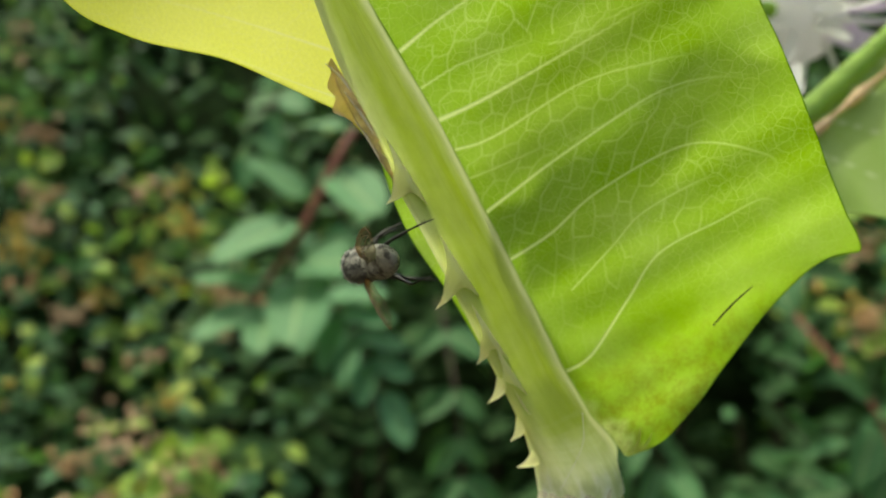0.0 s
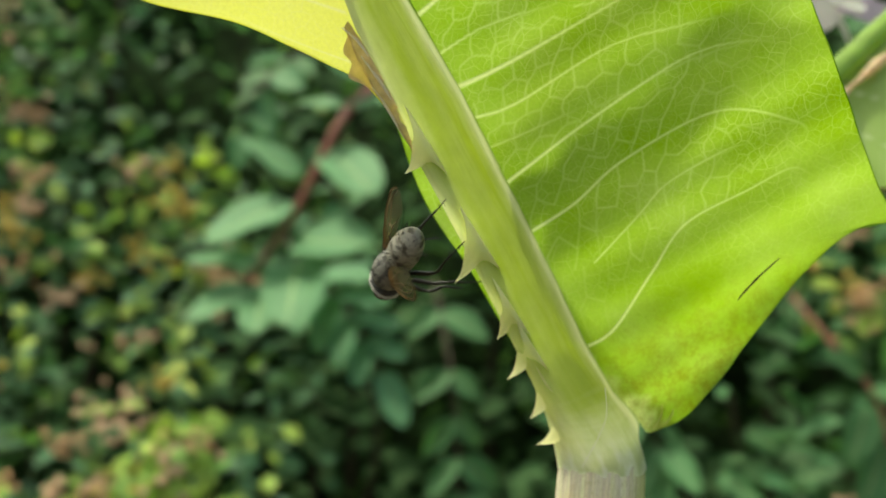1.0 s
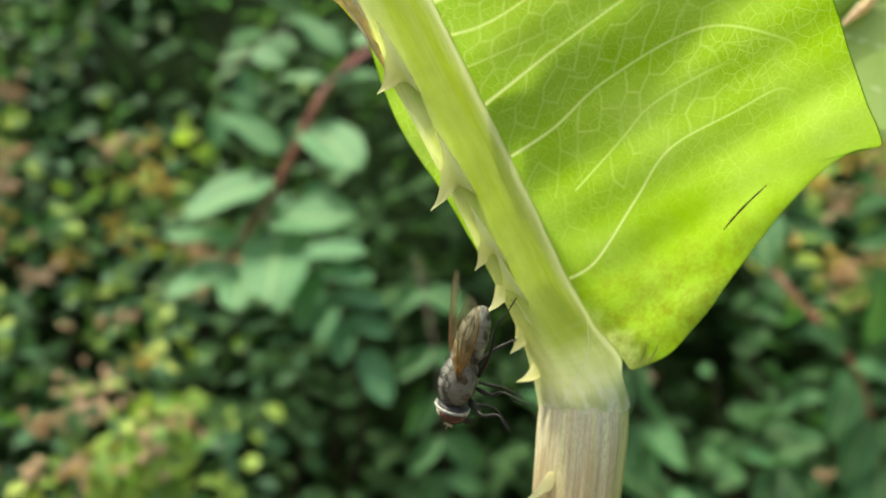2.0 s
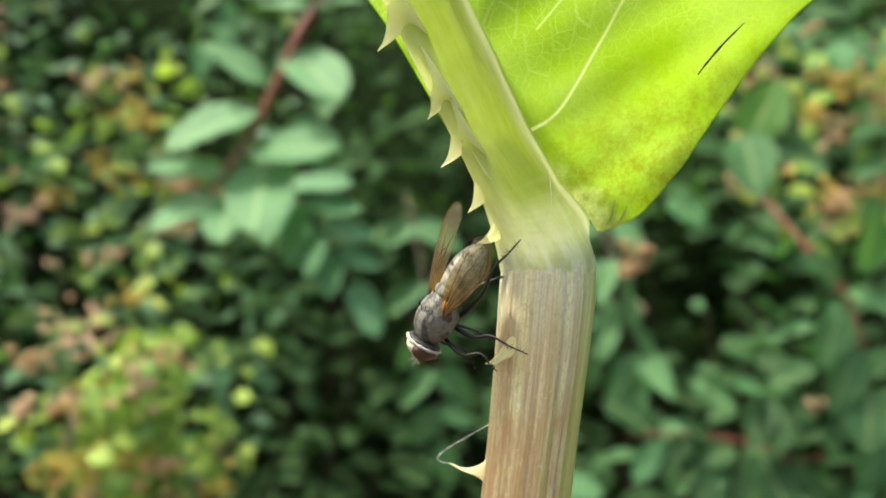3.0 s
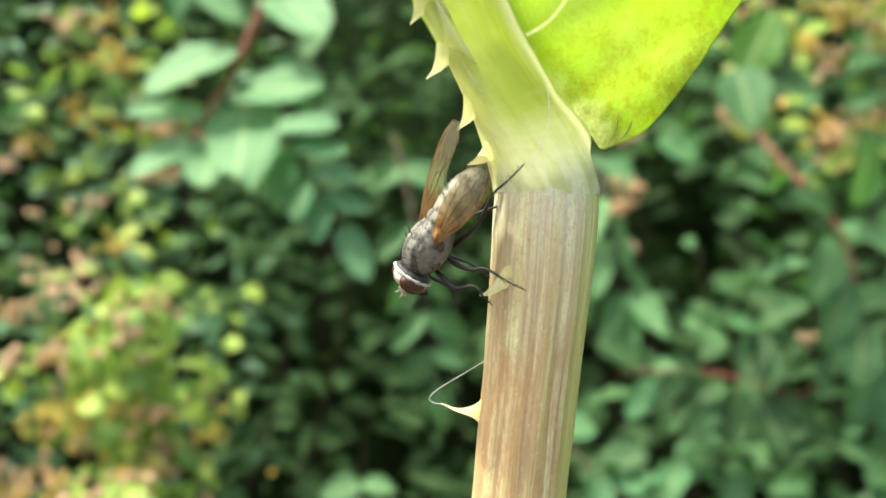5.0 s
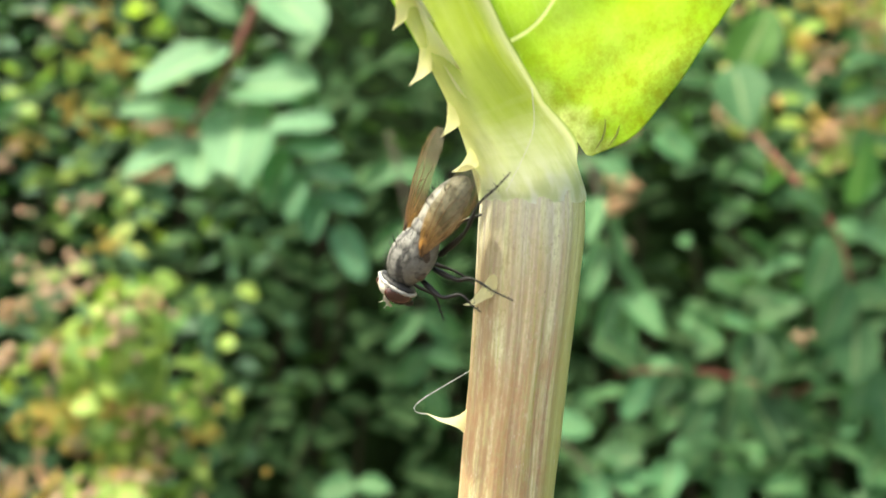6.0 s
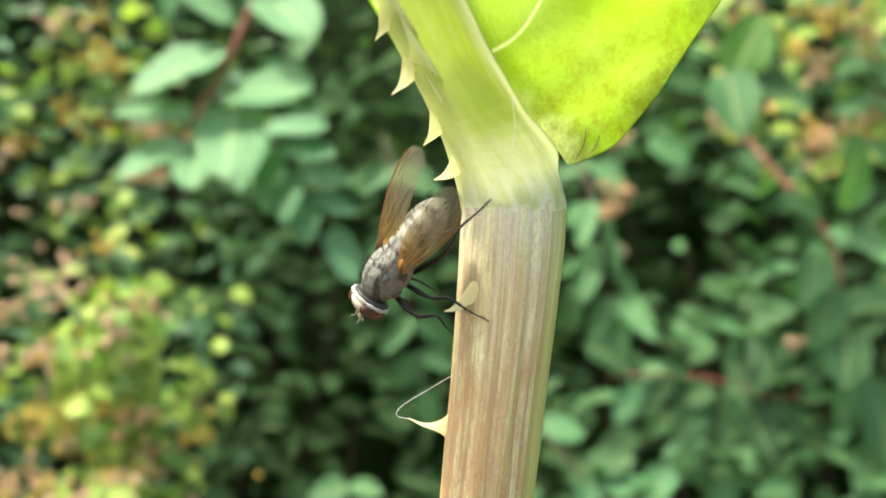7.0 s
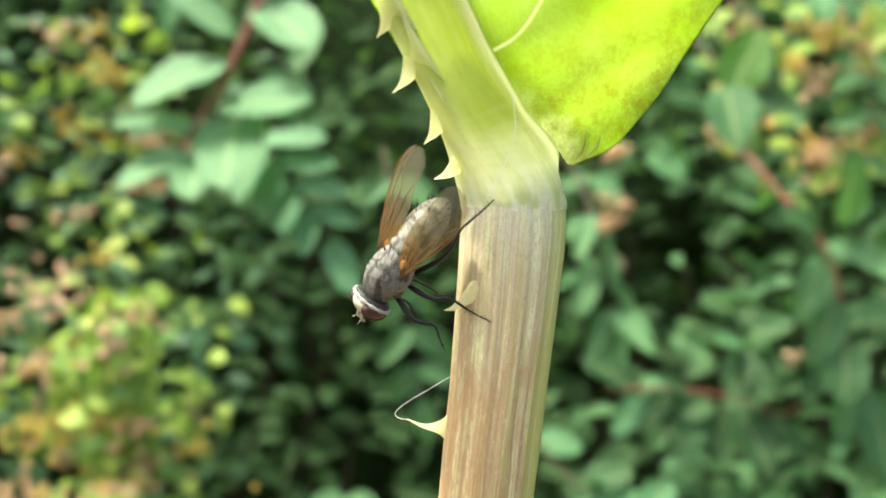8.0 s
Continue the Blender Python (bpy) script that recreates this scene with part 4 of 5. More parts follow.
def build_left_shrub():
    rng = random.Random(11)
    home = Vector((-190, 380, GROUND_Z))
    bush = shrub_frame("seeding_shrub", home, "dense shrub with yellow-green shoots and tan seed heads")
    for k in range(9):
        x, z = -320 + 32 * k, rng.uniform(60, 180)
        local_tube("branch", bush, home, [(-190 + 6 * k - 24, 380, GROUND_Z - 5), (-190 + (x + 190) * 0.5, 370, -260), (x, 400 + rng.uniform(-10, 40), -60), (x + rng.uniform(-20, 20), 430, z * 0.2)], 3, 0.8, M_TWIG_DARK)
    front = lambda x, z: 268 + 0.45 * z + hedge_depth(x, z, 1.0) + max(0.0, x + 105) ** 2 * 0.03
    keep = lambda x, z: (1.0 if x < -104 else (0.5 if x < -88 else 0.12)) * (0.22 if z > 84 + 10 * math.sin(x * 0.07) and x > -230 else 1.0)
    leaves = scatter(rng, 3000, (-360, -76), (-190, 250), front, 120, (7, 13), keep)
    leaves.sort(key=lambda q: q[0].y)
    near = [q for q in leaves if -220 < q[0].x < -70 and -110 < q[0].z < 160][:280]
    ids = {id(q) for q in near}
    for b, t, up, sh, w in near:
        add_leaf(bush, home, sh, L_LIME if rng.random() < 0.14 else L_LEFT, b, t, up, w)
    rest = [q for q in leaves if id(q) not in ids]
    foliage("foliage", bush, home, [(sh, leaf_matrix(b, t, up, w)) for b, t, up, sh, w in rest], S_LEFT, "small blue-green leaves")
    # seed heads, and clumps of yellow-green young leaves
    for k in range(110):
        x, z = rng.uniform(-330, -84), rng.triangular(-170, 80, -85)
        if x < -215 and rng.random() < 0.5:
            z = rng.uniform(60, 170)
        seed_head(bush, home, (x, front(x, z) - 6, z), rng, rng.uniform(3.5, 8.5))
    for k in range(48):
        x, z = (rng.uniform(-190, -100), rng.uniform(-120, -55)) if k < 34 else (rng.uniform(-215, -116), rng.uniform(18, 96))
        seed_head(bush, home, (x, front(x, z) - 12, z), rng, rng.uniform(4.0, 6.5))
    lime = []
    for k in range(208):
        x, z = rng.uniform(-330, -84), rng.triangular(-180, 30, -120)
        if k > 120:
            x, z = rng.gauss(-112, 9), rng.uniform(-108, -26)
        if k > 190:
            x, z = rng.uniform(-210, -116), rng.uniform(20, 92)
        c = Vector((x, front(x, z) - 4, z))
        for j in range(rng.randint(2, 6)):
            b = c + Vector((rng.gauss(0, 5), rng.gauss(0, 3), rng.gauss(0, 5)))
            d = Vector((rng.gauss(0, 1), rng.gauss(0, 0.6), rng.gauss(0.3, 0.8))).normalized()
            lime.append((rng.randrange(4), leaf_matrix(b, b + d * rng.uniform(6, 10), (rng.gauss(0, .4), -0.6, 0.7), 1.35)))
    foliage("young_leaves", bush, home, lime, S_LIME, "yellow-green young leaves")
    return bush


def build_right_shrub():
    rng = random.Random(23)
    home = Vector((190, 400, GROUND_Z))
    bush = shrub_frame("leafy_shrub", home, "dark green leafy shrub with reddish twigs")
    for k in range(9):
        x = 40 + 34 * k
        local_tube("branch", bush, home, [(190 + 6 * k - 24, 400, GROUND_Z - 5), (190 + (x - 190) * 0.5, 395, -260), (x, 440, -60), (x + rng.uniform(-20, 20), 470, rng.uniform(-20, 40))], 3, 0.8, M_TWIG_DARK)
    front = lambda x, z: 300 + 0.45 * z + hedge_depth(x, z, 9.0) + max(0.0, 62 - x) ** 2 * 0.02
    keep = lambda x, z: (0.35 if x < 80 else 0.85) * (0.08 if 66 < x < 118 and -62 < z < 36 else 1.0)
    leaves = scatter(rng, 1350, (26, 360), (-190, 250), front, 150, (13, 25), keep)
    leaves.sort(key=lambda q: q[0].y)
    near = [q for q in leaves if q[0].x < 210 and -120 < q[0].z < 130][:260]
    ids = {id(q) for q in near}
    for b, t, up, sh, w in near:
        add_leaf(bush, home, sh, L_GREEN if rng.random() < 0.65 else L_TEAL, b, t, up, w)
    rest = [q for q in leaves if id(q) not in ids]
    foliage("foliage", bush, home, [(sh, leaf_matrix(b, t, up, w)) for b, t, up, sh, w in rest], S_GREEN, "dark green leaves")
    # leafy twigs in front
    rows = [([(150, 320, -40), (165, 290, -70), (172, 286, -110)], 22, 4), ([(180, 330, 90), (168, 292, 60), (160, 288, 20)], 20, 4),
            ([(80, 330, -70), (100, 288, -92), (122, 284, -125)], 20, 4), ([(120, 330, 120), (138, 292, 100), (160, 288, 96)], 18, 4), ([(70, 330, 60), (56, 300, 20), (48, 296, -30)], 18, 4)]
    for line, ln, pairs in rows:
        twig(bush, home, line, ln, pairs, L_MID if ln > 18 else L_TEAL, M_TWIG, rng, wide=1.15, radius=0.5)
    arch = local_tube("twig", bush, home, [(112, 330, 60), (128, 285, 18), (142, 274, -6), (148, 273, -36), (156, 272, -62), (170, 272, -98)], 1.0, 0.6, M_TWIG_RED, 24)
    for bx, bz, tx, tz, w in ((146, 5, 148, 30, 1.0), (137, 2, 121, 13, 0.8), (140, -2, 166, -15, 0.7), (138, -8, 129, -31, 0.9), (144, -22, 132, -46, 0.95), (148, -25, 169, -31, 0.9),
                              (148, -38, 141, -59, 0.95), (152, -50, 145, -75, 1.15), (158, -62, 160, -88, 1.1), (160, -66, 182, -76, 0.9), (164, -80, 148, -98, 0.9)):
        add_leaf(arch, home, rng.choice((1, 3, 4)), L_MID, (bx, 273, bz), (tx, 262 + rng.uniform(-6, 6), tz), (rng.uniform(-.3, .3), -0.75, 0.6), w)
    sprig = local_tube("twig", bush, home, [(150, 320, -72), (126, 284, -68), (104, 280, -60), (82, 284, -58), (60, 292, -60)], 0.9, 0.5, M_TWIG_RED, 24)
    for bx, bz, tx, tz, w in ((112, -42, 103, -59, 0.9), (113, -43, 113, -62, 0.8), (114, -42, 123, -56, 0.9), (111, -40, 98, -37, 0.9), (113, -38, 126, -31, 0.9), (100, -62, 84, -67, 1.0), (96, -66, 83, -82, 0.95),
                              (110, -66, 119, -86, 1.0), (105, -64, 97, -84, 1.0), (122, -67, 134, -84, 0.9), (84, -58, 70, -70, 0.9), (72, -60, 60, -74, 0.9), (90, -59, 76, -50, 0.8)):
        add_leaf(sprig, home, rng.choice((1, 3, 4)), L_GREEN if rng.random() < 0.7 else L_TEAL, (bx, 280, bz), (tx, 270 + rng.uniform(-6, 6), tz), (rng.uniform(-.3, .3), -0.75, 0.6), w)
    hanging = local_tube("twig", bush, home, [(44, 330, 50), (53, 282, 14), (57, 276, -10), (61, 274, -34)], 0.8, 0.4, M_TWIG, 20)
    for bx, bz, tx, tz, w in ((58, -26, 49, -45, 0.9), (60, -28, 62, -49, 0.9), (61, -26, 73, -41, 0.95), (54, -6, 46, -29, 0.7), (56, 0, 61, -21, 0.75), (53, 10, 46, -8, 0.7), (58, -14, 69, -27, 0.8)):
        add_leaf(hanging, home, rng.choice((0, 2, 4)), L_MID, (bx, 276, bz), (tx, 266 + rng.uniform(-6, 6), tz), (rng.uniform(-.3, .3), -0.75, 0.6), w)
    for x, z in ((63, 33), (64, 14), (61, 6), (62, -9), (106, -72), (132, -46)):
        seed_head(bush, home, (x, 282, z), rng, 3.2)
    big = local_tube("twig", bush, home, [(70, 330, 110), (92, 282, 78), (101, 258, 54)], 1.2, 0.6, M_TWIG)
    add_leaf(big, home, 0, L_MID, (98, 260, 56), (99, 246, 31), (-0.3, -0.8, 0.5), 1.3)
    add_leaf(big, home, 1, L_BRIGHT, (100, 259, 52), (110, 256, 77), (-0.2, -0.8, 0.5), 1.25)
    add_leaf(big, home, 1, L_TEAL, (104, 258, 50), (126, 250, 46), (0.2, -0.8, 0.5), 0.9)
    for k in range(52):
        if k < 24:
            x, z = rng.uniform(112, 185), rng.uniform(28, 110)
        else:
            x, z = rng.uniform(125, 330), rng.uniform(-170, 170)
        seed_head(bush, home, (x, front(x, z) - 14, z), rng, rng.uniform(4.5, 8.0))
    lime = []
    for k in range(80):
        x, z = rng.uniform(112, 215), rng.uniform(15, 125)
        b = Vector((x, front(x, z) - 10, z))
        th = rng.uniform(0, math.tau)
        lime.append((rng.randrange(4), leaf_matrix(b, b + Vector((math.cos(th), -0.2, math.sin(th))) * rng.uniform(8, 13), (0, -0.7, 0.6), 1.2)))
    foliage("young_leaves", bush, home, lime, S_LIME, "yellow-green young leaves")
    return bush


def build_middle_shrub():
    """Paler shrub whose mint-green sprays hang before a dark hollow."""
    rng = random.Random(37)
    home = Vector((-40, 470, GROUND_Z))
    bush = shrub_frame("mint_shrub", home, "shrub with mint-green oval leaves on red twigs")
    for k in range(6):
        x = -90 + 32 * k
        local_tube("branch", bush, home, [(-40 + 8 * k - 20, 470, GROUND_Z - 5), (x * 0.7 - 10, 460, -240), (x, 500, -200), (x + rng.uniform(-15, 15), 505, -175)], 3, 1.2, M_TWIG_DARK)
    main = local_tube("twig", bush, home, [(-35, 330, 150), (-48, 250, 108), (-57, 226, 88), (-67, 225, 66), (-74, 225, 51), (-82, 224, 38), (-88, 222, 28)], 1.9, 1.0, M_TWIG_RED, 30)
    spray = [((-72, 228, 66), (-92, 226, 80), 1.05), ((-62, 228, 76), (-43, 208, 58), 1.15), ((-75, 228, 58), (-99, 212, 42), 1.3), ((-73, 224, 43), (-44, 208, 42), 1.35),
             ((-82, 224, 35), (-106, 214, 36), 0.85), ((-84, 224, 28), (-101, 206, 16), 1.1), ((-71, 228, 39), (-68, 198, 15), 1.1), ((-81, 222, 27), (-78, 200, 12), 1.1),
             ((-57, 226, 91), (-76, 233, 95), 0.9), ((-55, 226, 91), (-38, 233, 97), 0.9), ((-52, 226, 100), (-70, 231, 118), 0.9), ((-48, 226, 104), (-30, 231, 116), 0.9)]
    for base, tip, w in spray:
        add_leaf(main, home, 4, L_MINT, base, tip, (rng.uniform(-.3, .1), -0.6, 0.75), w)
    # darker spray with oblong leaves in pairs along a drooping twig
    fan = local_tube("twig", bush, home, [(-84, 262, 48), (-72, 252, 39), (-56, 250, 20), (-43, 250, -2)], 0.9, 0.5, M_TWIG)
    for k in range(4):
        q = spline([(-68, 251, 34), (-56, 250, 20), (-45, 250, 2)], 4)[k]
        ln = 25 - 2 * k
        for dx, dz in ((0.98, 0.05 - 0.14 * k), (-0.28 + 0.07 * k, -0.95)):
            add_leaf(fan, home, 4, L_FAN, q, q + Vector((dx, rng.uniform(-0.5, -0.2), dz)).normalized() * ln, (rng.uniform(-.3, .1), -0.65, 0.75), 0.95)
    add_leaf(fan, home, 4, L_FAN, (-44, 250, 0), (-34, 242, -19), (-0.1, -0.65, 0.75), 0.95)
    twig(bush, home, [(-30, 320, 40), (-20, 290, 0), (-16, 284, -34), (-12, 282, -62)], 23, 5, L_MID, M_TWIG, rng, 0.1, wide=0.9, up=(0, -0.9, 0.4), jitter=0.5)
    twig(bush, home, [(-44, 330, -80), (-40, 268, -106), (-30, 258, -126)], 22, 2, L_MID, M_TWIG_DARK, rng, 0.3, radius=0.4)
    twig(bush, home, [(22, 330, -70), (44, 256, -88), (70, 250, -108)], 20, 3, L_TEAL, M_TWIG, rng, 0.2)
    twig(bush, home, [(-95, 330, 150), (-102, 290, 122), (-108, 282, 96)], 22, 4, L_TEAL, M_TWIG, rng)
    twig(bush, home, [(-70, 330, 30), (-62, 300, 60), (-84, 292, 86), (-96, 288, 100)], 20, 4, L_TEAL, M_TWIG, rng)
    front = lambda x, z: 400 + 0.3 * z + hedge_depth(x, z, 4.0)
    keep = lambda x, z: 0.4 if -80 < x < 5 and z < 10 else 0.8
    leaves = scatter(rng, 650, (-150, 80), (-190, 260), front, 130, (16, 26), keep)
    foliage("foliage", bush, home, [(sh, leaf_matrix(b, t, up, w)) for b, t, up, sh, w in leaves], S_SHADE, "leaves in the hollow, coloured dark for its shade")
    return bush


def build_back_hedge():
    """Far hedge that closes the view all round."""
    rng = random.Random(51)
    bm = bmesh.new()
    rows = []
    for step in range(50):
        j, back = (step, 0) if step < 25 else (49 - step, 140)
        z = GROUND_Z + 40 * j - (12 if back else 0)
        row = []
        for i in range(37):
            th = radians(10 + i * 160 / 36)
            r = 900 + back + 60 * noise.noise((i * 0.5, j * 0.5, 2.0)) + 14 * max(0, j - 14)
            row.append(bm.verts.new((r * math.cos(th), r * math.sin(th) - 180, z + 20 * noise.noise((i * 0.7, j * 0.3, 7.0)) * (j > 0))))
        rows.append(row)
    for r, s in zip(rows, rows[1:]):
        for i in range(36):
            bm.faces.new((r[i], r[i + 1], s[i + 1], s[i]))
    n = Nodes("hedge_shade")
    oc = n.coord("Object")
    # shade inside the hedge is put into these near-black greens
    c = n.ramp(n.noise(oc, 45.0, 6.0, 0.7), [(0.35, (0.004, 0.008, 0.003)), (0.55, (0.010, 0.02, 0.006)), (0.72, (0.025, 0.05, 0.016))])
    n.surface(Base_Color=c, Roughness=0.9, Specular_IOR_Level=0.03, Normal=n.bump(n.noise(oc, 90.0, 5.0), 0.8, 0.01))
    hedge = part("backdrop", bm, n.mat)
    tagged(hedge, "hedge closing the view behind, darkened for its inner shade", "hedge", kind="structure")
    leaves = scatter(rng, 1600, (-460, 460), (-260, 380), lambda x, z: 520 + 0.3 * z + hedge_depth(x, z, 14.0), 120, (18, 30), lambda x, z: 0.9)
    home = Vector((0, 560, GROUND_Z))
    far = shrub_frame("hedge", home, "leafy hedge, its deep shade put into the leaf colour")
    for k in range(7):
        local_tube("branch", far, home, [(-300 + 100 * k, 560, GROUND_Z - 5), (-300 + 100 * k, 570, -200), (-310 + 104 * k, 600, 300)], 5, 2, M_TWIG_DARK)
    # these leaves are coloured dark to stand for the hedge's shade
    foliage("foliage", far, home, [(sh, leaf_matrix(b, t, up, w)) for b, t, up, sh, w in leaves], S_SHADE, "dark green leaves")


build_back_hedge()
build_middle_shrub()
build_left_shrub()
build_right_shrub()

# ---- the fly ----
def fly_materials():
    out = {}
    n = Nodes("fly_thorax")
    oc = n.coord("Object")
    sep = n.add("ShaderNodeSeparateXYZ", Vector=oc)
    wob = n.math("MULTIPLY", n.noise(oc, 1800.0, 3.0), 0.0005)
    y = n.math("ADD", sep.outputs[1], wob)
    wave = n.math("SINE", n.math("MULTIPLY", y, 8200.0))
    band = n.ramp(wave, [(0.35, 0.0), (0.62, 1.0)])
    dust = n.noise(oc, 2600.0, 8.0, 0.8)
    col = n.mix(n.math("MULTIPLY", band, n.ramp(n.noise(oc, 900.0, 3.0), [(0.32, 0.45), (0.5, 1.0)])), (0.17, 0.166, 0.145), (0.025, 0.024, 0.022))
    col = n.mix(n.ramp(dust, [(0.50, 0.0), (0.64, 0.55)]), col, (0.31, 0.30, 0.26))
    smudge = n.noise(oc, 2300.0, 5.0, 0.65)
    col = n.mix(n.ramp(smudge, [(0.52, 0.0), (0.62, 0.7)]), col, (0.045, 0.043, 0.038))
    n.surface(Base_Color=col, Roughness=0.5, Specular_IOR_Level=0.5, Normal=n.bump(dust, 0.9, 0.00009))
    out["thorax"] = n.mat
    n = Nodes("fly_abdomen")
    oc = n.coord("Object")
    spots = n.noise(oc, 1000.0, 4.0, 0.55)
    col = n.ramp(spots, [(0.40, (0.028, 0.025, 0.018)), (0.45, (0.11, 0.10, 0.075)), (0.50, (0.25, 0.24, 0.20)), (0.7, (0.37, 0.358, 0.305))])
    dust = n.noise(oc, 5000.0, 5.0, 0.7)
    col = n.mix(0.5, col, n.ramp(dust, [(0.3, 0.5), (0.7, 1.1)]), "MULTIPLY")
    seam = n.math("SINE", n.math("MULTIPLY", n.math("ADD", n.add("ShaderNodeSeparateXYZ", Vector=oc).outputs[0], n.math("MULTIPLY", spots, 0.0004)), 6200.0))
    col = n.mix(n.ramp(seam, [(0.80, 0.0), (0.97, 0.4)]), col, (0.06, 0.055, 0.045))
    n.surface(Base_Color=col, Roughness=0.58, Specular_IOR_Level=0.4, Normal=n.bump(dust, 0.5, 0.00006))
    out["abdomen"] = n.mat
    n = Nodes("fly_wing")
    uv = n.coord("UV")
    sep = n.add("ShaderNodeSeparateXYZ", Vector=uv)
    tone = n.ramp(n.math("ADD", sep.outputs[0], n.math("MULTIPLY", n.noise(uv, 6.0, 3.0), 0.12)), [(0.05, (0.38, 0.19, 0.05)), (0.26, (0.36, 0.20, 0.06)), (0.48, (0.20, 0.165, 0.085)), (1.0, (0.18, 0.165, 0.11))])
    tone = n.mix(n.ramp(sep.outputs[1], [(0.80, 0.0), (0.95, 0.7)]), tone, (0.34, 0.16, 0.035))
    nb = n.bump(n.noise(n.scaled(uv, (14, 40, 1)), 1.0, 3.0), 0.3, 0.00005)
    n.surface(Base_Color=tone, Roughness=0.28, Specular_IOR_Level=0.6, Normal=nb)
    clear = n.add("ShaderNodeBsdfTransparent", Color=n.mix(n.ramp(sep.outputs[0], [(0.15, 0.0), (0.5, 1.0)]), (0.90, 0.66, 0.36), (0.88, 0.84, 0.70)))
    tr = n.add("ShaderNodeBsdfTranslucent", Color=tone)
    m1, m2 = n.add("ShaderNodeMixShader", Fac=0.35), n.add("ShaderNodeMixShader", Fac=0.54)
    n.tree.links.new(n.bsdf.outputs[0], m1.inputs[1])
    n.tree.links.new(tr.outputs[0], m1.inputs[2])
    n.tree.links.new(m1.outputs[0], m2.inputs[1])
    n.tree.links.new(clear.outputs[0], m2.inputs[2])
    n.tree.links.new(m2.outputs[0], n.out.inputs[0])
    out["wing"] = n.mat
    out["leg"] = plain("fly_leg", (0.012, 0.011, 0.010), 0.45, 0.4, 3000, 0.3)
    out["wing_vein"] = plain("fly_wing_vein", (0.11, 0.065, 0.03), 0.4, 0.3, 3000)
    out["eye"] = plain("fly_eye", (0.055, 0.022, 0.017), 0.25, 0.25, 9000, 0.6, bump=0.4)
    out["face"] = plain("fly_face", (0.42, 0.39, 0.31), 0.5, 0.45, 2200)
    out["pale"] = plain("fly_head_rim", (0.38, 0.37, 0.34), 0.35, 0.25, 2200)
    out["side"] = plain("fly_side", (0.075, 0.055, 0.04), 0.55, 0.6, 2400)
    out["rim"] = plain("fly_collar", (0.03, 0.03, 0.03), 0.5, 0.3, 3000)
    out["scale"] = plain("fly_scale", (0.60, 0.52, 0.36), 0.4, 0.5, 1500)
    return out


FM = fly_materials()


def wing_root(s):
    return Vector((-0.5, 1.14 * s, 0.42))


def wing_part(fly, s):
    """A wing that points straight back from its root; s is +1 for its left, -1 for its right."""
    base = wing_root(s)
    d, outw, nrm = Vector((-1, 0, 0)), Vector((0, s, 0)), Vector((0, 0, 1))
    nu, nv, length = 22, 8, 6.2
    tip = lambda t: math.sqrt(max(0.0, 1 - (max(0.0, t - 0.78) / 0.225) ** 2))
    lead = lambda t: (0.20 + 0.75 * math.sin(min(1.0, t * 1.3) * math.pi * 0.5)) * tip(t) - 0.25 * max(0.0, t - 0.78) / 0.22
    trail = lambda t: (0.15 + 1.2 * math.sin(min(1.0, t * 2.0) * math.pi * 0.5) ** 0.8 * (1 - 0.20 * t)) * tip(t) + 0.25 * max(0.0, t - 0.78) / 0.22
    bm = bmesh.new()
    uvl = bm.loops.layers.uv.new("UVMap")
    rows, where = [], {}

    def place(t, q):
        hi, lo = lead(t), -trail(t)
        v = lo + (hi - lo) * q
        return base + d * length * t + outw * v + nrm * (0.22 * math.sin(t * 2.6) - 0.10 * v * v + 0.02 * math.sin(t * 21 + v * 5))

    for i in range(nu + 1):
        t = i / nu * 0.995
        row = []
        for k in range(nv + 1):
            v = bm.verts.new(place(t, k / nv))
            where[v] = (t, k / nv)
            row.append(v)
        rows.append(row)
    for r, q in zip(rows, rows[1:]):
        for k in range(nv):
            fc = bm.faces.new((r[k], r[k + 1], q[k + 1], q[k]))
            for lp in fc.loops:
                lp[uvl].uv = where[lp.vert]
    wing = part("wing", bm, FM["wing"], fly, "smoky brown wing, amber at its base")
    lines = [[(0.0, 0.9), (0.3, 0.985), (0.7, 0.99), (0.97, 0.8)], [(0.0, 0.8), (0.3, 0.88), (0.65, 0.93), (0.9, 0.9)], [(0.02, 0.7), (0.35, 0.72), (0.7, 0.76), (0.97, 0.66)],
             [(0.03, 0.6), (0.35, 0.55), (0.62, 0.48), (0.74, 0.62), (0.9, 0.72)], [(0.03, 0.5), (0.3, 0.36), (0.55, 0.22), (0.7, 0.08)], [(0.5, 0.52), (0.52, 0.4), (0.55, 0.24)]]
    for ln in lines:
        bm = bmesh.new()
        pts = [place(max(0, min(0.995, q.x)), max(0, min(1, q.y))) for q in spline([(*p, 0) for p in ln], 14)]
        tube(bm, pts, taper(0.04, 0.014, 14), 5)
        part("wing_vein", bm, FM["wing_vein"], wing)
    bm = bmesh.new()
    ball(bm, base + d * 0.45 - outw * 0.25 + Vector((0, 0, -0.10)), (0.40, 0.28, 0.08), 14, 8)
    part("wing_scale", bm, FM["scale"], wing, "pale scale at the wing base")
    return wing


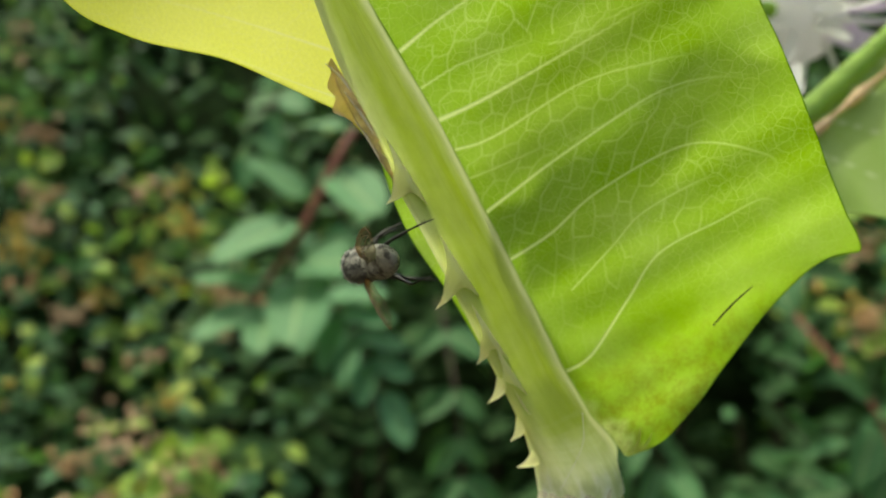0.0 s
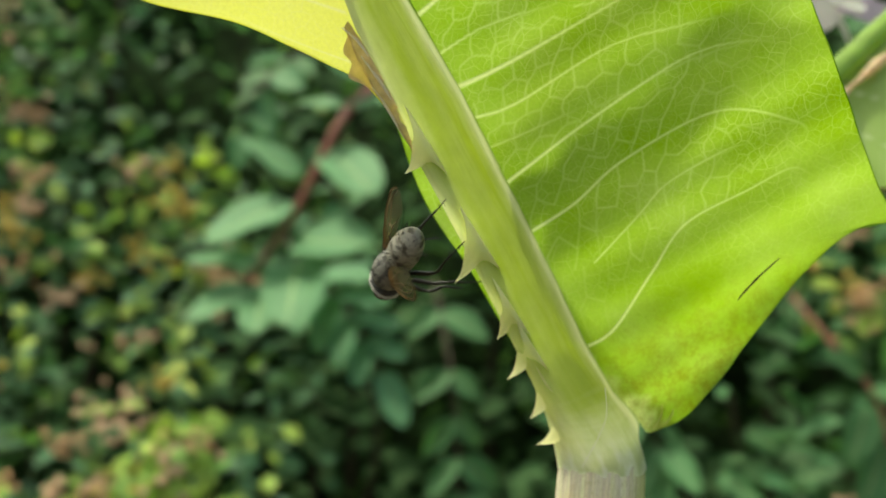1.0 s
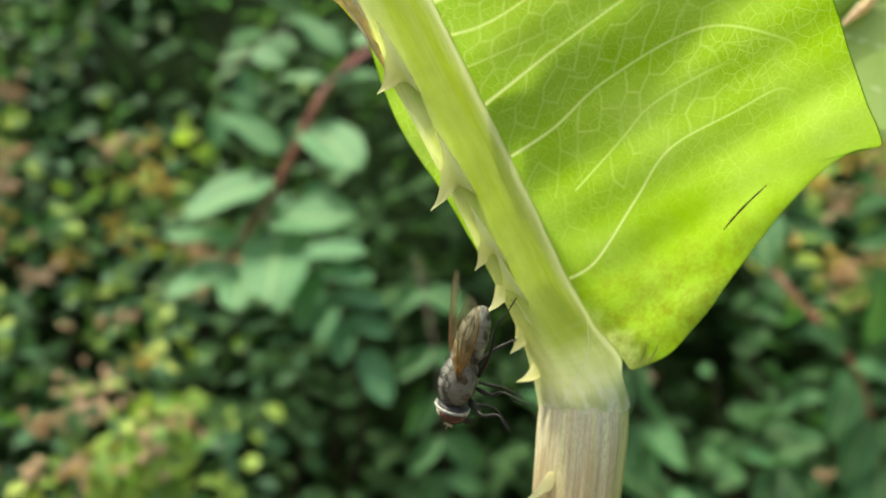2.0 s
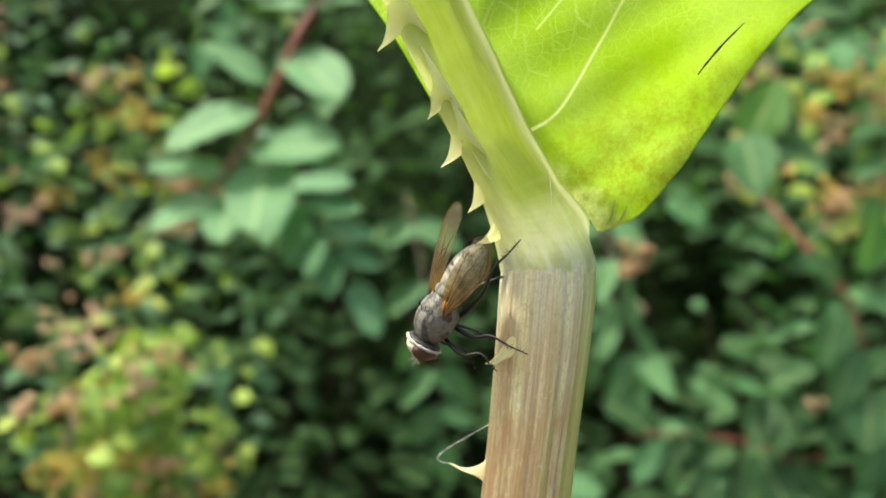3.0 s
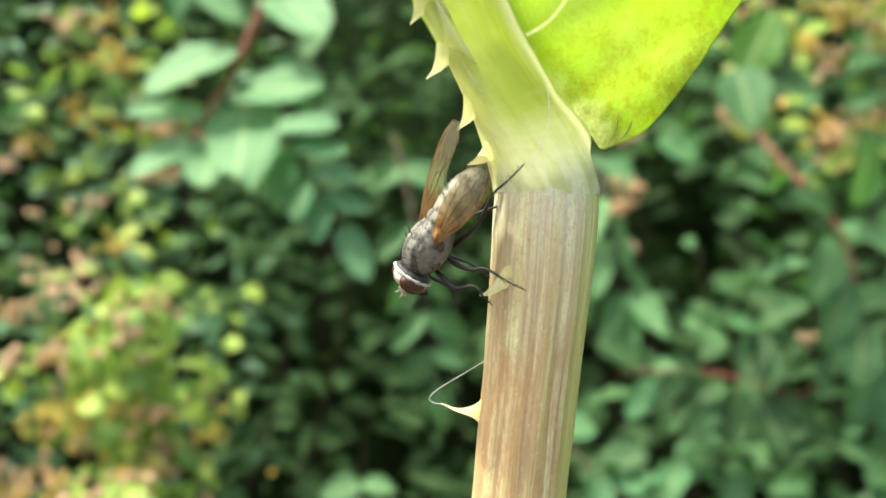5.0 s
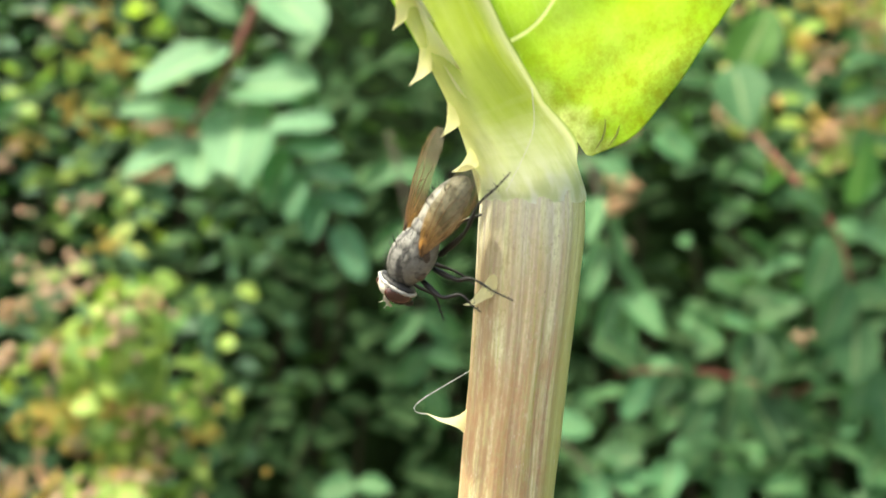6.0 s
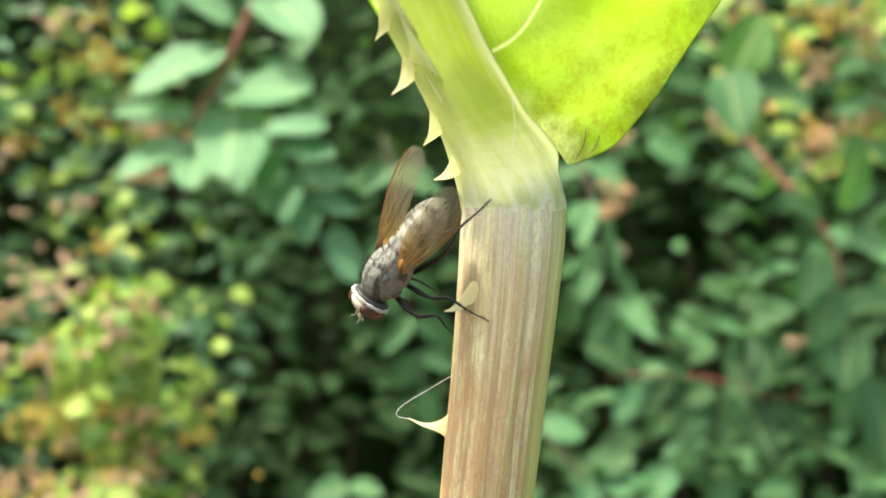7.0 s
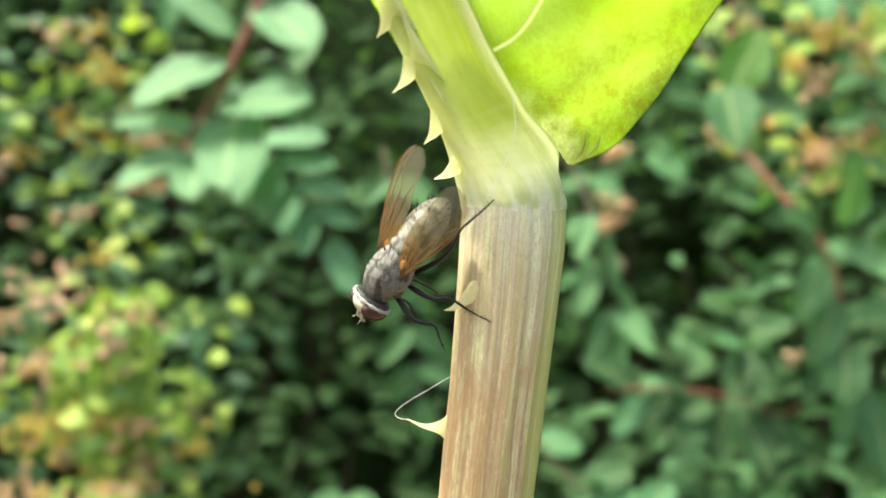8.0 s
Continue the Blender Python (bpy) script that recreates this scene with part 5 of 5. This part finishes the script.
LEG_LINES = {("front", 1): [(0, 0, 0), (0.15, 1.55, -0.5), (-0.4, 2.3, -1.15), (-0.1, 2.9, -1.6), (0.1, 3.3, -2.0)],
             ("middle", 1): [(0, 0, 0), (-0.3, 1.36, -0.6), (-0.9, 2.1, -0.95), (-1.0, 3.1, -1.7), (-1.2, 4.1, -2.4)],
             ("hind", 1): [(0, 0, 0), (-1.9, 1.1, 0.15), (-3.6, 1.15, 0.35), (-4.7, 1.2, 0.0), (-5.8, 1.28, -0.25)],
             ("front", -1): [(0, 0, 0), (0.7, -0.3, -0.7), (0.5, 0.2, -2.0), (0.9, 0.6, -2.7), (1.2, 0.9, -3.1)],
             ("middle", -1): [(0, 0, 0), (0.3, -0.4, -0.8), (0.1, 0.1, -2.1), (0.1, 0.6, -2.9), (0.2, 1.0, -3.4)],
             ("hind", -1): [(0, 0, 0), (-1.3, -0.1, -0.6), (-2.6, 0.2, -1.6), (-3.4, 0.5, -2.3), (-4.2, 0.7, -2.7)]}
LEG_ROOTS = {"front": (0.95, 0.6, -0.95), "middle": (0.05, 0.75, -1.1), "hind": (-0.75, 0.65, -1.05)}


def leg_part(fly, which, s):
    line = [Vector(p) for p in LEG_LINES[which, s]]
    bm = bmesh.new()
    radii = [0.19, 0.135, 0.085, 0.06, 0.042]
    n = 24
    pts, rad = spline(line, n), []
    for i in range(n + 1):
        u = i / n * 4
        k = min(3, int(u))
        r = radii[k] + (radii[k + 1] - radii[k]) * (u - k)
        joint = 0.72 + 0.28 * math.sin(math.pi * (u - k)) if k < 3 else 0.8 + 0.2 * math.cos(u * 20)
        rad.append(r * joint)
    tube(bm, pts, rad, 8)
    rng = random.Random(which + str(s))
    for k in range(26):
        i = rng.randrange(3, n)
        d = Vector((rng.gauss(0, 1), rng.gauss(0, 1), rng.gauss(0, 1))).normalized()
        tube(bm, [pts[i], pts[i] + d * rng.uniform(0.2, 0.38)], [0.022, 0.006], 4)
    leg = part("leg", bm, FM["leg"], fly, "thin black bristly leg")
    root = Vector(LEG_ROOTS[which])
    leg.location = Vector((root.x, root.y * s, root.z)) * MM
    return leg


def build_fly():
    fly = empty("fly")
    tagged(fly, "grey striped fly with smoky amber wings clinging to plant", "fly")
    rng = random.Random(3)
    bm = bmesh.new()
    for v in ball(bm, (0, 0, 0), (1.85, 1.26, 1.25), 36, 24):
        c = v.co
        groove = math.exp(-((c.x + 0.15) / 0.12) ** 2) * max(0, c.z) * 0.05
        c.z -= groove
        if c.x < -1.0:
            c.z += 0.10 * (c.x + 1.0)
        c.y *= 1 - 0.06 * max(0, c.x)
    thorax = part("thorax", bm, FM["thorax"], fly, "grey thorax with dark stripes")
    bm = bmesh.new()
    ball(bm, (-1.62, 0, 0.42), (0.60, 0.80, 0.46), 20, 12)
    part("scutellum", bm, FM["thorax"], thorax)
    for s in (-1, 1):
        bm = bmesh.new()
        ball(bm, (-0.35, 0.98 * s, -0.05), (0.62, 0.27, 0.40), 18, 12, Euler((0, radians(20), 0)))
        ball(bm, (0.55, 0.95 * s, -0.45), (0.36, 0.22, 0.30), 16, 10)
        part("side_plate", bm, FM["side"], thorax, "dark brown side of the thorax")
    bm = bmesh.new()
    for v in ball(bm, (-3.0, 0, -0.12), (2.08, 1.14, 1.0), 40, 30):
        c = v.co
        u = (c.x + 3.0) / 2.13
        if 0 < u < 0.97:
            full = min(1.5, (1 - u * u) ** -0.24)
            c.y *= full
            c.z *= full
        t = (-1.0 - c.x) / 4.0
        ring = abs(((t * 4.2) % 1.0) - 0.5)
        k = 1 - 0.045 * max(0.0, 1 - ring * 9) - 0.10 * max(0, t - 0.5)
        c.y *= k
        c.z *= k
        c.z -= 0.30 * t * t
    abdomen = part("abdomen", bm, FM["abdomen"], fly, "tan and dark chequered abdomen")
    bm = bmesh.new()
    for v in ball(bm, (2.12, 0, -0.10), (0.60, 1.08, 1.0), 28, 18):
        v.co.x -= 0.12 * abs(v.co.y)
    head = part("head", bm, FM["face"], fly, "pale silvery face between the eyes")
    for s in (-1, 1):
        bm = bmesh.new()
        ball(bm, (2.14, 0.66 * s, -0.04), (0.54, 0.48, 0.86), 24, 16, Euler((0, 0, radians(-16 * s))))
        part("eye", bm, FM["eye"], head, "reddish brown compound eye")
        bm = bmesh.new()
        tube(bm, spline([(2.62, 0.16 * s, 0.12), (2.92, 0.20 * s, 0.02), (3.05, 0.22 * s, -0.30)], 8), taper(0.10, 0.08, 8), 8)
        tube(bm, [(2.98, 0.22 * s, -0.05), (3.28, 0.36 * s, 0.14)], [0.025, 0.008], 5)
        part("antenna", bm, FM["face"], head, "short pale antenna")
    bm = bmesh.new()
    ring = [(1.80, 1.16 * math.cos(k * math.tau / 40), 1.06 * math.sin(k * math.tau / 40) - 0.06) for k in range(41)]
    tube(bm, ring, [0.095 + 0.03 * math.sin(k * 1.9) for k in range(41)], 8)
    part("head_rim", bm, FM["pale"], head, "pale rim behind the eyes")
    bm = bmesh.new()
    ball(bm, (1.66, 0, -0.06), (0.24, 1.12, 1.04), 24, 12)
    part("neck", bm, FM["rim"], head, "dark neck")
    bm = bmesh.new()
    tube(bm, spline([(2.3, 0, -0.85), (2.6, 0, -1.2), (2.55, 0, -1.5)], 8), taper(0.26, 0.18, 8), 10)
    part("mouthparts", bm, FM["leg"], head)
    for owner, centre, semi, count, low in ((thorax, (0, 0, 0), (1.85, 1.26, 1.25), 150, -0.2), (abdomen, (-3.0, 0, -0.2), (2.05, 1.25, 1.06), 150, -0.6)):
        bm = bmesh.new()
        for k in range(count):
            d = Vector((rng.gauss(0, 1), rng.gauss(0, 1), rng.gauss(0, 1))).normalized()
            if d.z < low:
                d.z = -d.z
            p = Vector(centre) + Vector((d.x * semi[0], d.y * semi[1], d.z * semi[2])) * 0.97
            q = p + (d + Vector((-0.9, 0, 0.1))).normalized() * rng.uniform(0.3, 0.6)
            tube(bm, [p, q], [0.022, 0.005], 4)
        part("bristles", bm, FM["leg"], owner, "short black bristles", kind="stuff")
    wings = {s: wing_part(fly, s) for s in (1, -1)}
    legs = {key: leg_part(fly, *key) for key in LEG_LINES}
    return fly, wings, legs


fly, fly_wings, fly_legs = build_fly()


def stance(at, forward, back):
    """Pose from a place in millimetres, the way the head points and the way the back faces."""
    x = Vector(forward).normalized()
    z = Vector(back)
    z = (z - x * z.dot(x)).normalized()
    m = Matrix((x, z.cross(x), z)).transposed().to_4x4()
    m.translation = Vector(at) * MM
    return m


FLY_ROWS = [
    (0.0, stance((-14.9, -6.5, 13.4), (-0.41, 0.91, 0.06), (-0.86, -0.40, -0.32))),
    (0.2, stance((-14.7, -6.5, 13.7), (-0.41, 0.91, 0.06), (-0.86, -0.40, -0.32))),
    (0.5, stance((-14.7, -6.5, 13.4), (-0.41, 0.91, 0.06), (-0.86, -0.40, -0.32))),
    (0.8, stance((-14.4, -6.5, 13.2), (-0.41, 0.91, 0.02), (-0.86, -0.42, -0.28))),
    (0.9, stance((-14.1, -6.2, 12.3), (-0.34, 0.91, -0.24), (-0.84, -0.50, -0.12))),
    (1.0, stance((-14.2, -5.8, 11.4), (-0.30, 0.89, -0.34), (-0.80, -0.58, -0.04))),
    (1.1, stance((-13.8, -5.4, 10.2), (-0.28, 0.88, -0.38), (-0.76, -0.64, 0.0))),
    (1.2, stance((-13.0, -5.0, 8.9), (-0.20, 0.86, -0.47), (-0.78, -0.60, 0.0))),
    (1.3, stance((-12.3, -4.6, 7.7), (-0.16, 0.75, -0.64), (-0.82, -0.56, 0.0))),
    (1.4, stance((-11.5, -4.2, 6.8), (-0.12, 0.58, -0.80), (-0.88, -0.42, 0.0))),
    (1.5, stance((-10.6, -4.0, 6.0), (-0.08, 0.47, -0.88), (-0.94, -0.28, 0.0))),
    (1.7, stance((-9.3, -3.4, 3.3), (-0.12, 0.36, -0.92), (-0.95, -0.20, 0.05))),
    (2.2, stance((-7.9, -2.7, -0.8), (-0.28, 0.27, -0.92), (-0.86, -0.30, 0.26))),
    (2.8, stance((-7.0, -2.0, -3.7), (-0.44, 0.20, -0.88), (-0.74, -0.54, 0.40))),
    (3.5, stance((-6.65, -2.0, -4.3), (-0.48, 0.20, -0.86), (-0.72, -0.54, 0.44))),
    (4.5, stance((-6.7, -2.0, -4.1), (-0.52, 0.20, -0.85), (-0.70, -0.54, 0.46))),
    (6.0, stance((-6.6, -2.0, -4.15), (-0.51, 0.20, -0.84), (-0.68, -0.58, 0.46))),
    (6.5, stance((-6.75, -2.0, -4.35), (-0.53, 0.20, -0.835), (-0.60, -0.67, 0.42))),
    (7.0, stance((-7.0, -2.0, -4.7), (-0.57, 0.20, -0.81), (-0.52, -0.75, 0.40))),
    (8.0, stance((-6.9, -2.0, -4.8), (-0.57, 0.20, -0.81), (-0.50, -0.76, 0.40))),
]


def leg_rows(which, s, turns):
    x, y, z = LEG_ROOTS[which]
    reach = lambda t: float(np.interp(t, (0.0, 1.0, 1.3, 1.5, 2.0), (-38, -44, -40, -24, 0)))
    times = sorted({q[0] for q in turns} | {0.9, 1.0, 1.3, 1.5, 2.0})
    cols = [[q[k] for q in turns] for k in range(4)]
    return [(t, pose(x * MM, y * s * MM, z * MM, float(np.interp(t, cols[0], cols[1])) + reach(t), float(np.interp(t, cols[0], cols[2])), float(np.interp(t, cols[0], cols[3])))) for t in times]


def wing_pose(s, out, lift, droop):
    """Turn a wing about its root: swept outwards, raised at its tip, front margin lowered; degrees."""
    root = wing_root(s) * MM
    turn = pose(0, 0, 0, -s * droop, lift, -s * out)
    return Matrix.Translation(root) @ turn @ Matrix.Translation(-root)


WING_ROWS = {1: [(0, 24, 4, 4), (0.8, 24, 4, 4), (1.0, 25, 2, 20), (1.2, 25, 2, 24), (1.4, 22, 3, 28), (1.7, 18, 4, 28), (2.2, 22, 6, 26), (2.8, 26, 9, 24), (6.0, 24, 9, 24), (7.0, 17, 12, 20), (8.0, 17, 12, 20)],
             -1: [(0, 3, 4, 4), (0.8, 3, 4, 4), (0.95, 10, 1, 0), (1.2, 12, 1, -4), (1.7, 12, 6, 0), (2.8, 8, 8, 4), (6.0, 9, 8, 4), (8.0, 12, 8, 4)]}


def motions():
    walk(fly, FLY_ROWS)
    walk(fly_legs["front", 1], leg_rows("front", 1, [(0, 0, 0, 0), (1.0, 0, 14, 0), (1.4, 0, -12, 0), (1.7, 0, 8, 0), (2.2, 0, -14, 0), (2.8, 0, 10, 0), (4.4, 0, 10, 0), (5.8, 0, 22, 0), (6.6, 0, 12, 0), (7.6, 0, 14, 0), (7.85, 0, -14, 0), (8.0, 0, -16, 0)]))
    walk(fly_legs["middle", 1], leg_rows("middle", 1, [(0, 0, 0, 0), (0.9, 0, 0, 0), (1.2, 0, 16, 0), (1.5, 0, -14, 0), (1.7, 0, 12, 0), (2.2, 0, -12, 0), (2.8, 0, 0, 0), (8.0, 0, 0, 0)]))
    walk(fly_legs["hind", 1], leg_rows("hind", 1, [(0, 0, 0, 0), (0.9, 0, 0, 0), (1.2, 0, -16, 0), (1.5, 0, 12, 0), (2.2, 0, -10, 0), (2.8, 0, 0, 0), (8.0, 0, 0, 0)]))
    walk(fly_legs["front", -1], leg_rows("front", -1, [(0, 0, 0, 0), (1.0, 0, -12, 0), (1.4, 0, 12, 0), (1.7, 0, -8, 0), (2.8, 0, 0, 0), (5.8, 0, -14, 0), (6.6, 0, 0, 0), (8.0, 0, 0, 0)]))
    walk(fly_legs["middle", -1], leg_rows("middle", -1, [(0, 0, 0, 0), (1.2, 0, -14, 0), (1.5, 0, 14, 0), (2.2, 0, -10, 0), (2.8, 0, 0, 0), (8.0, 0, 0, 0)]))
    walk(fly_legs["hind", -1], leg_rows("hind", -1, [(0, 0, 0, 0), (1.2, 0, 14, 0), (1.7, 0, -12, 0), (2.8, 0, 0, 0), (8.0, 0, 0, 0)]))
    for s, rows in WING_ROWS.items():
        walk(fly_wings[s], [(t, wing_pose(s, *turn)) for t, *turn in rows])


motions()
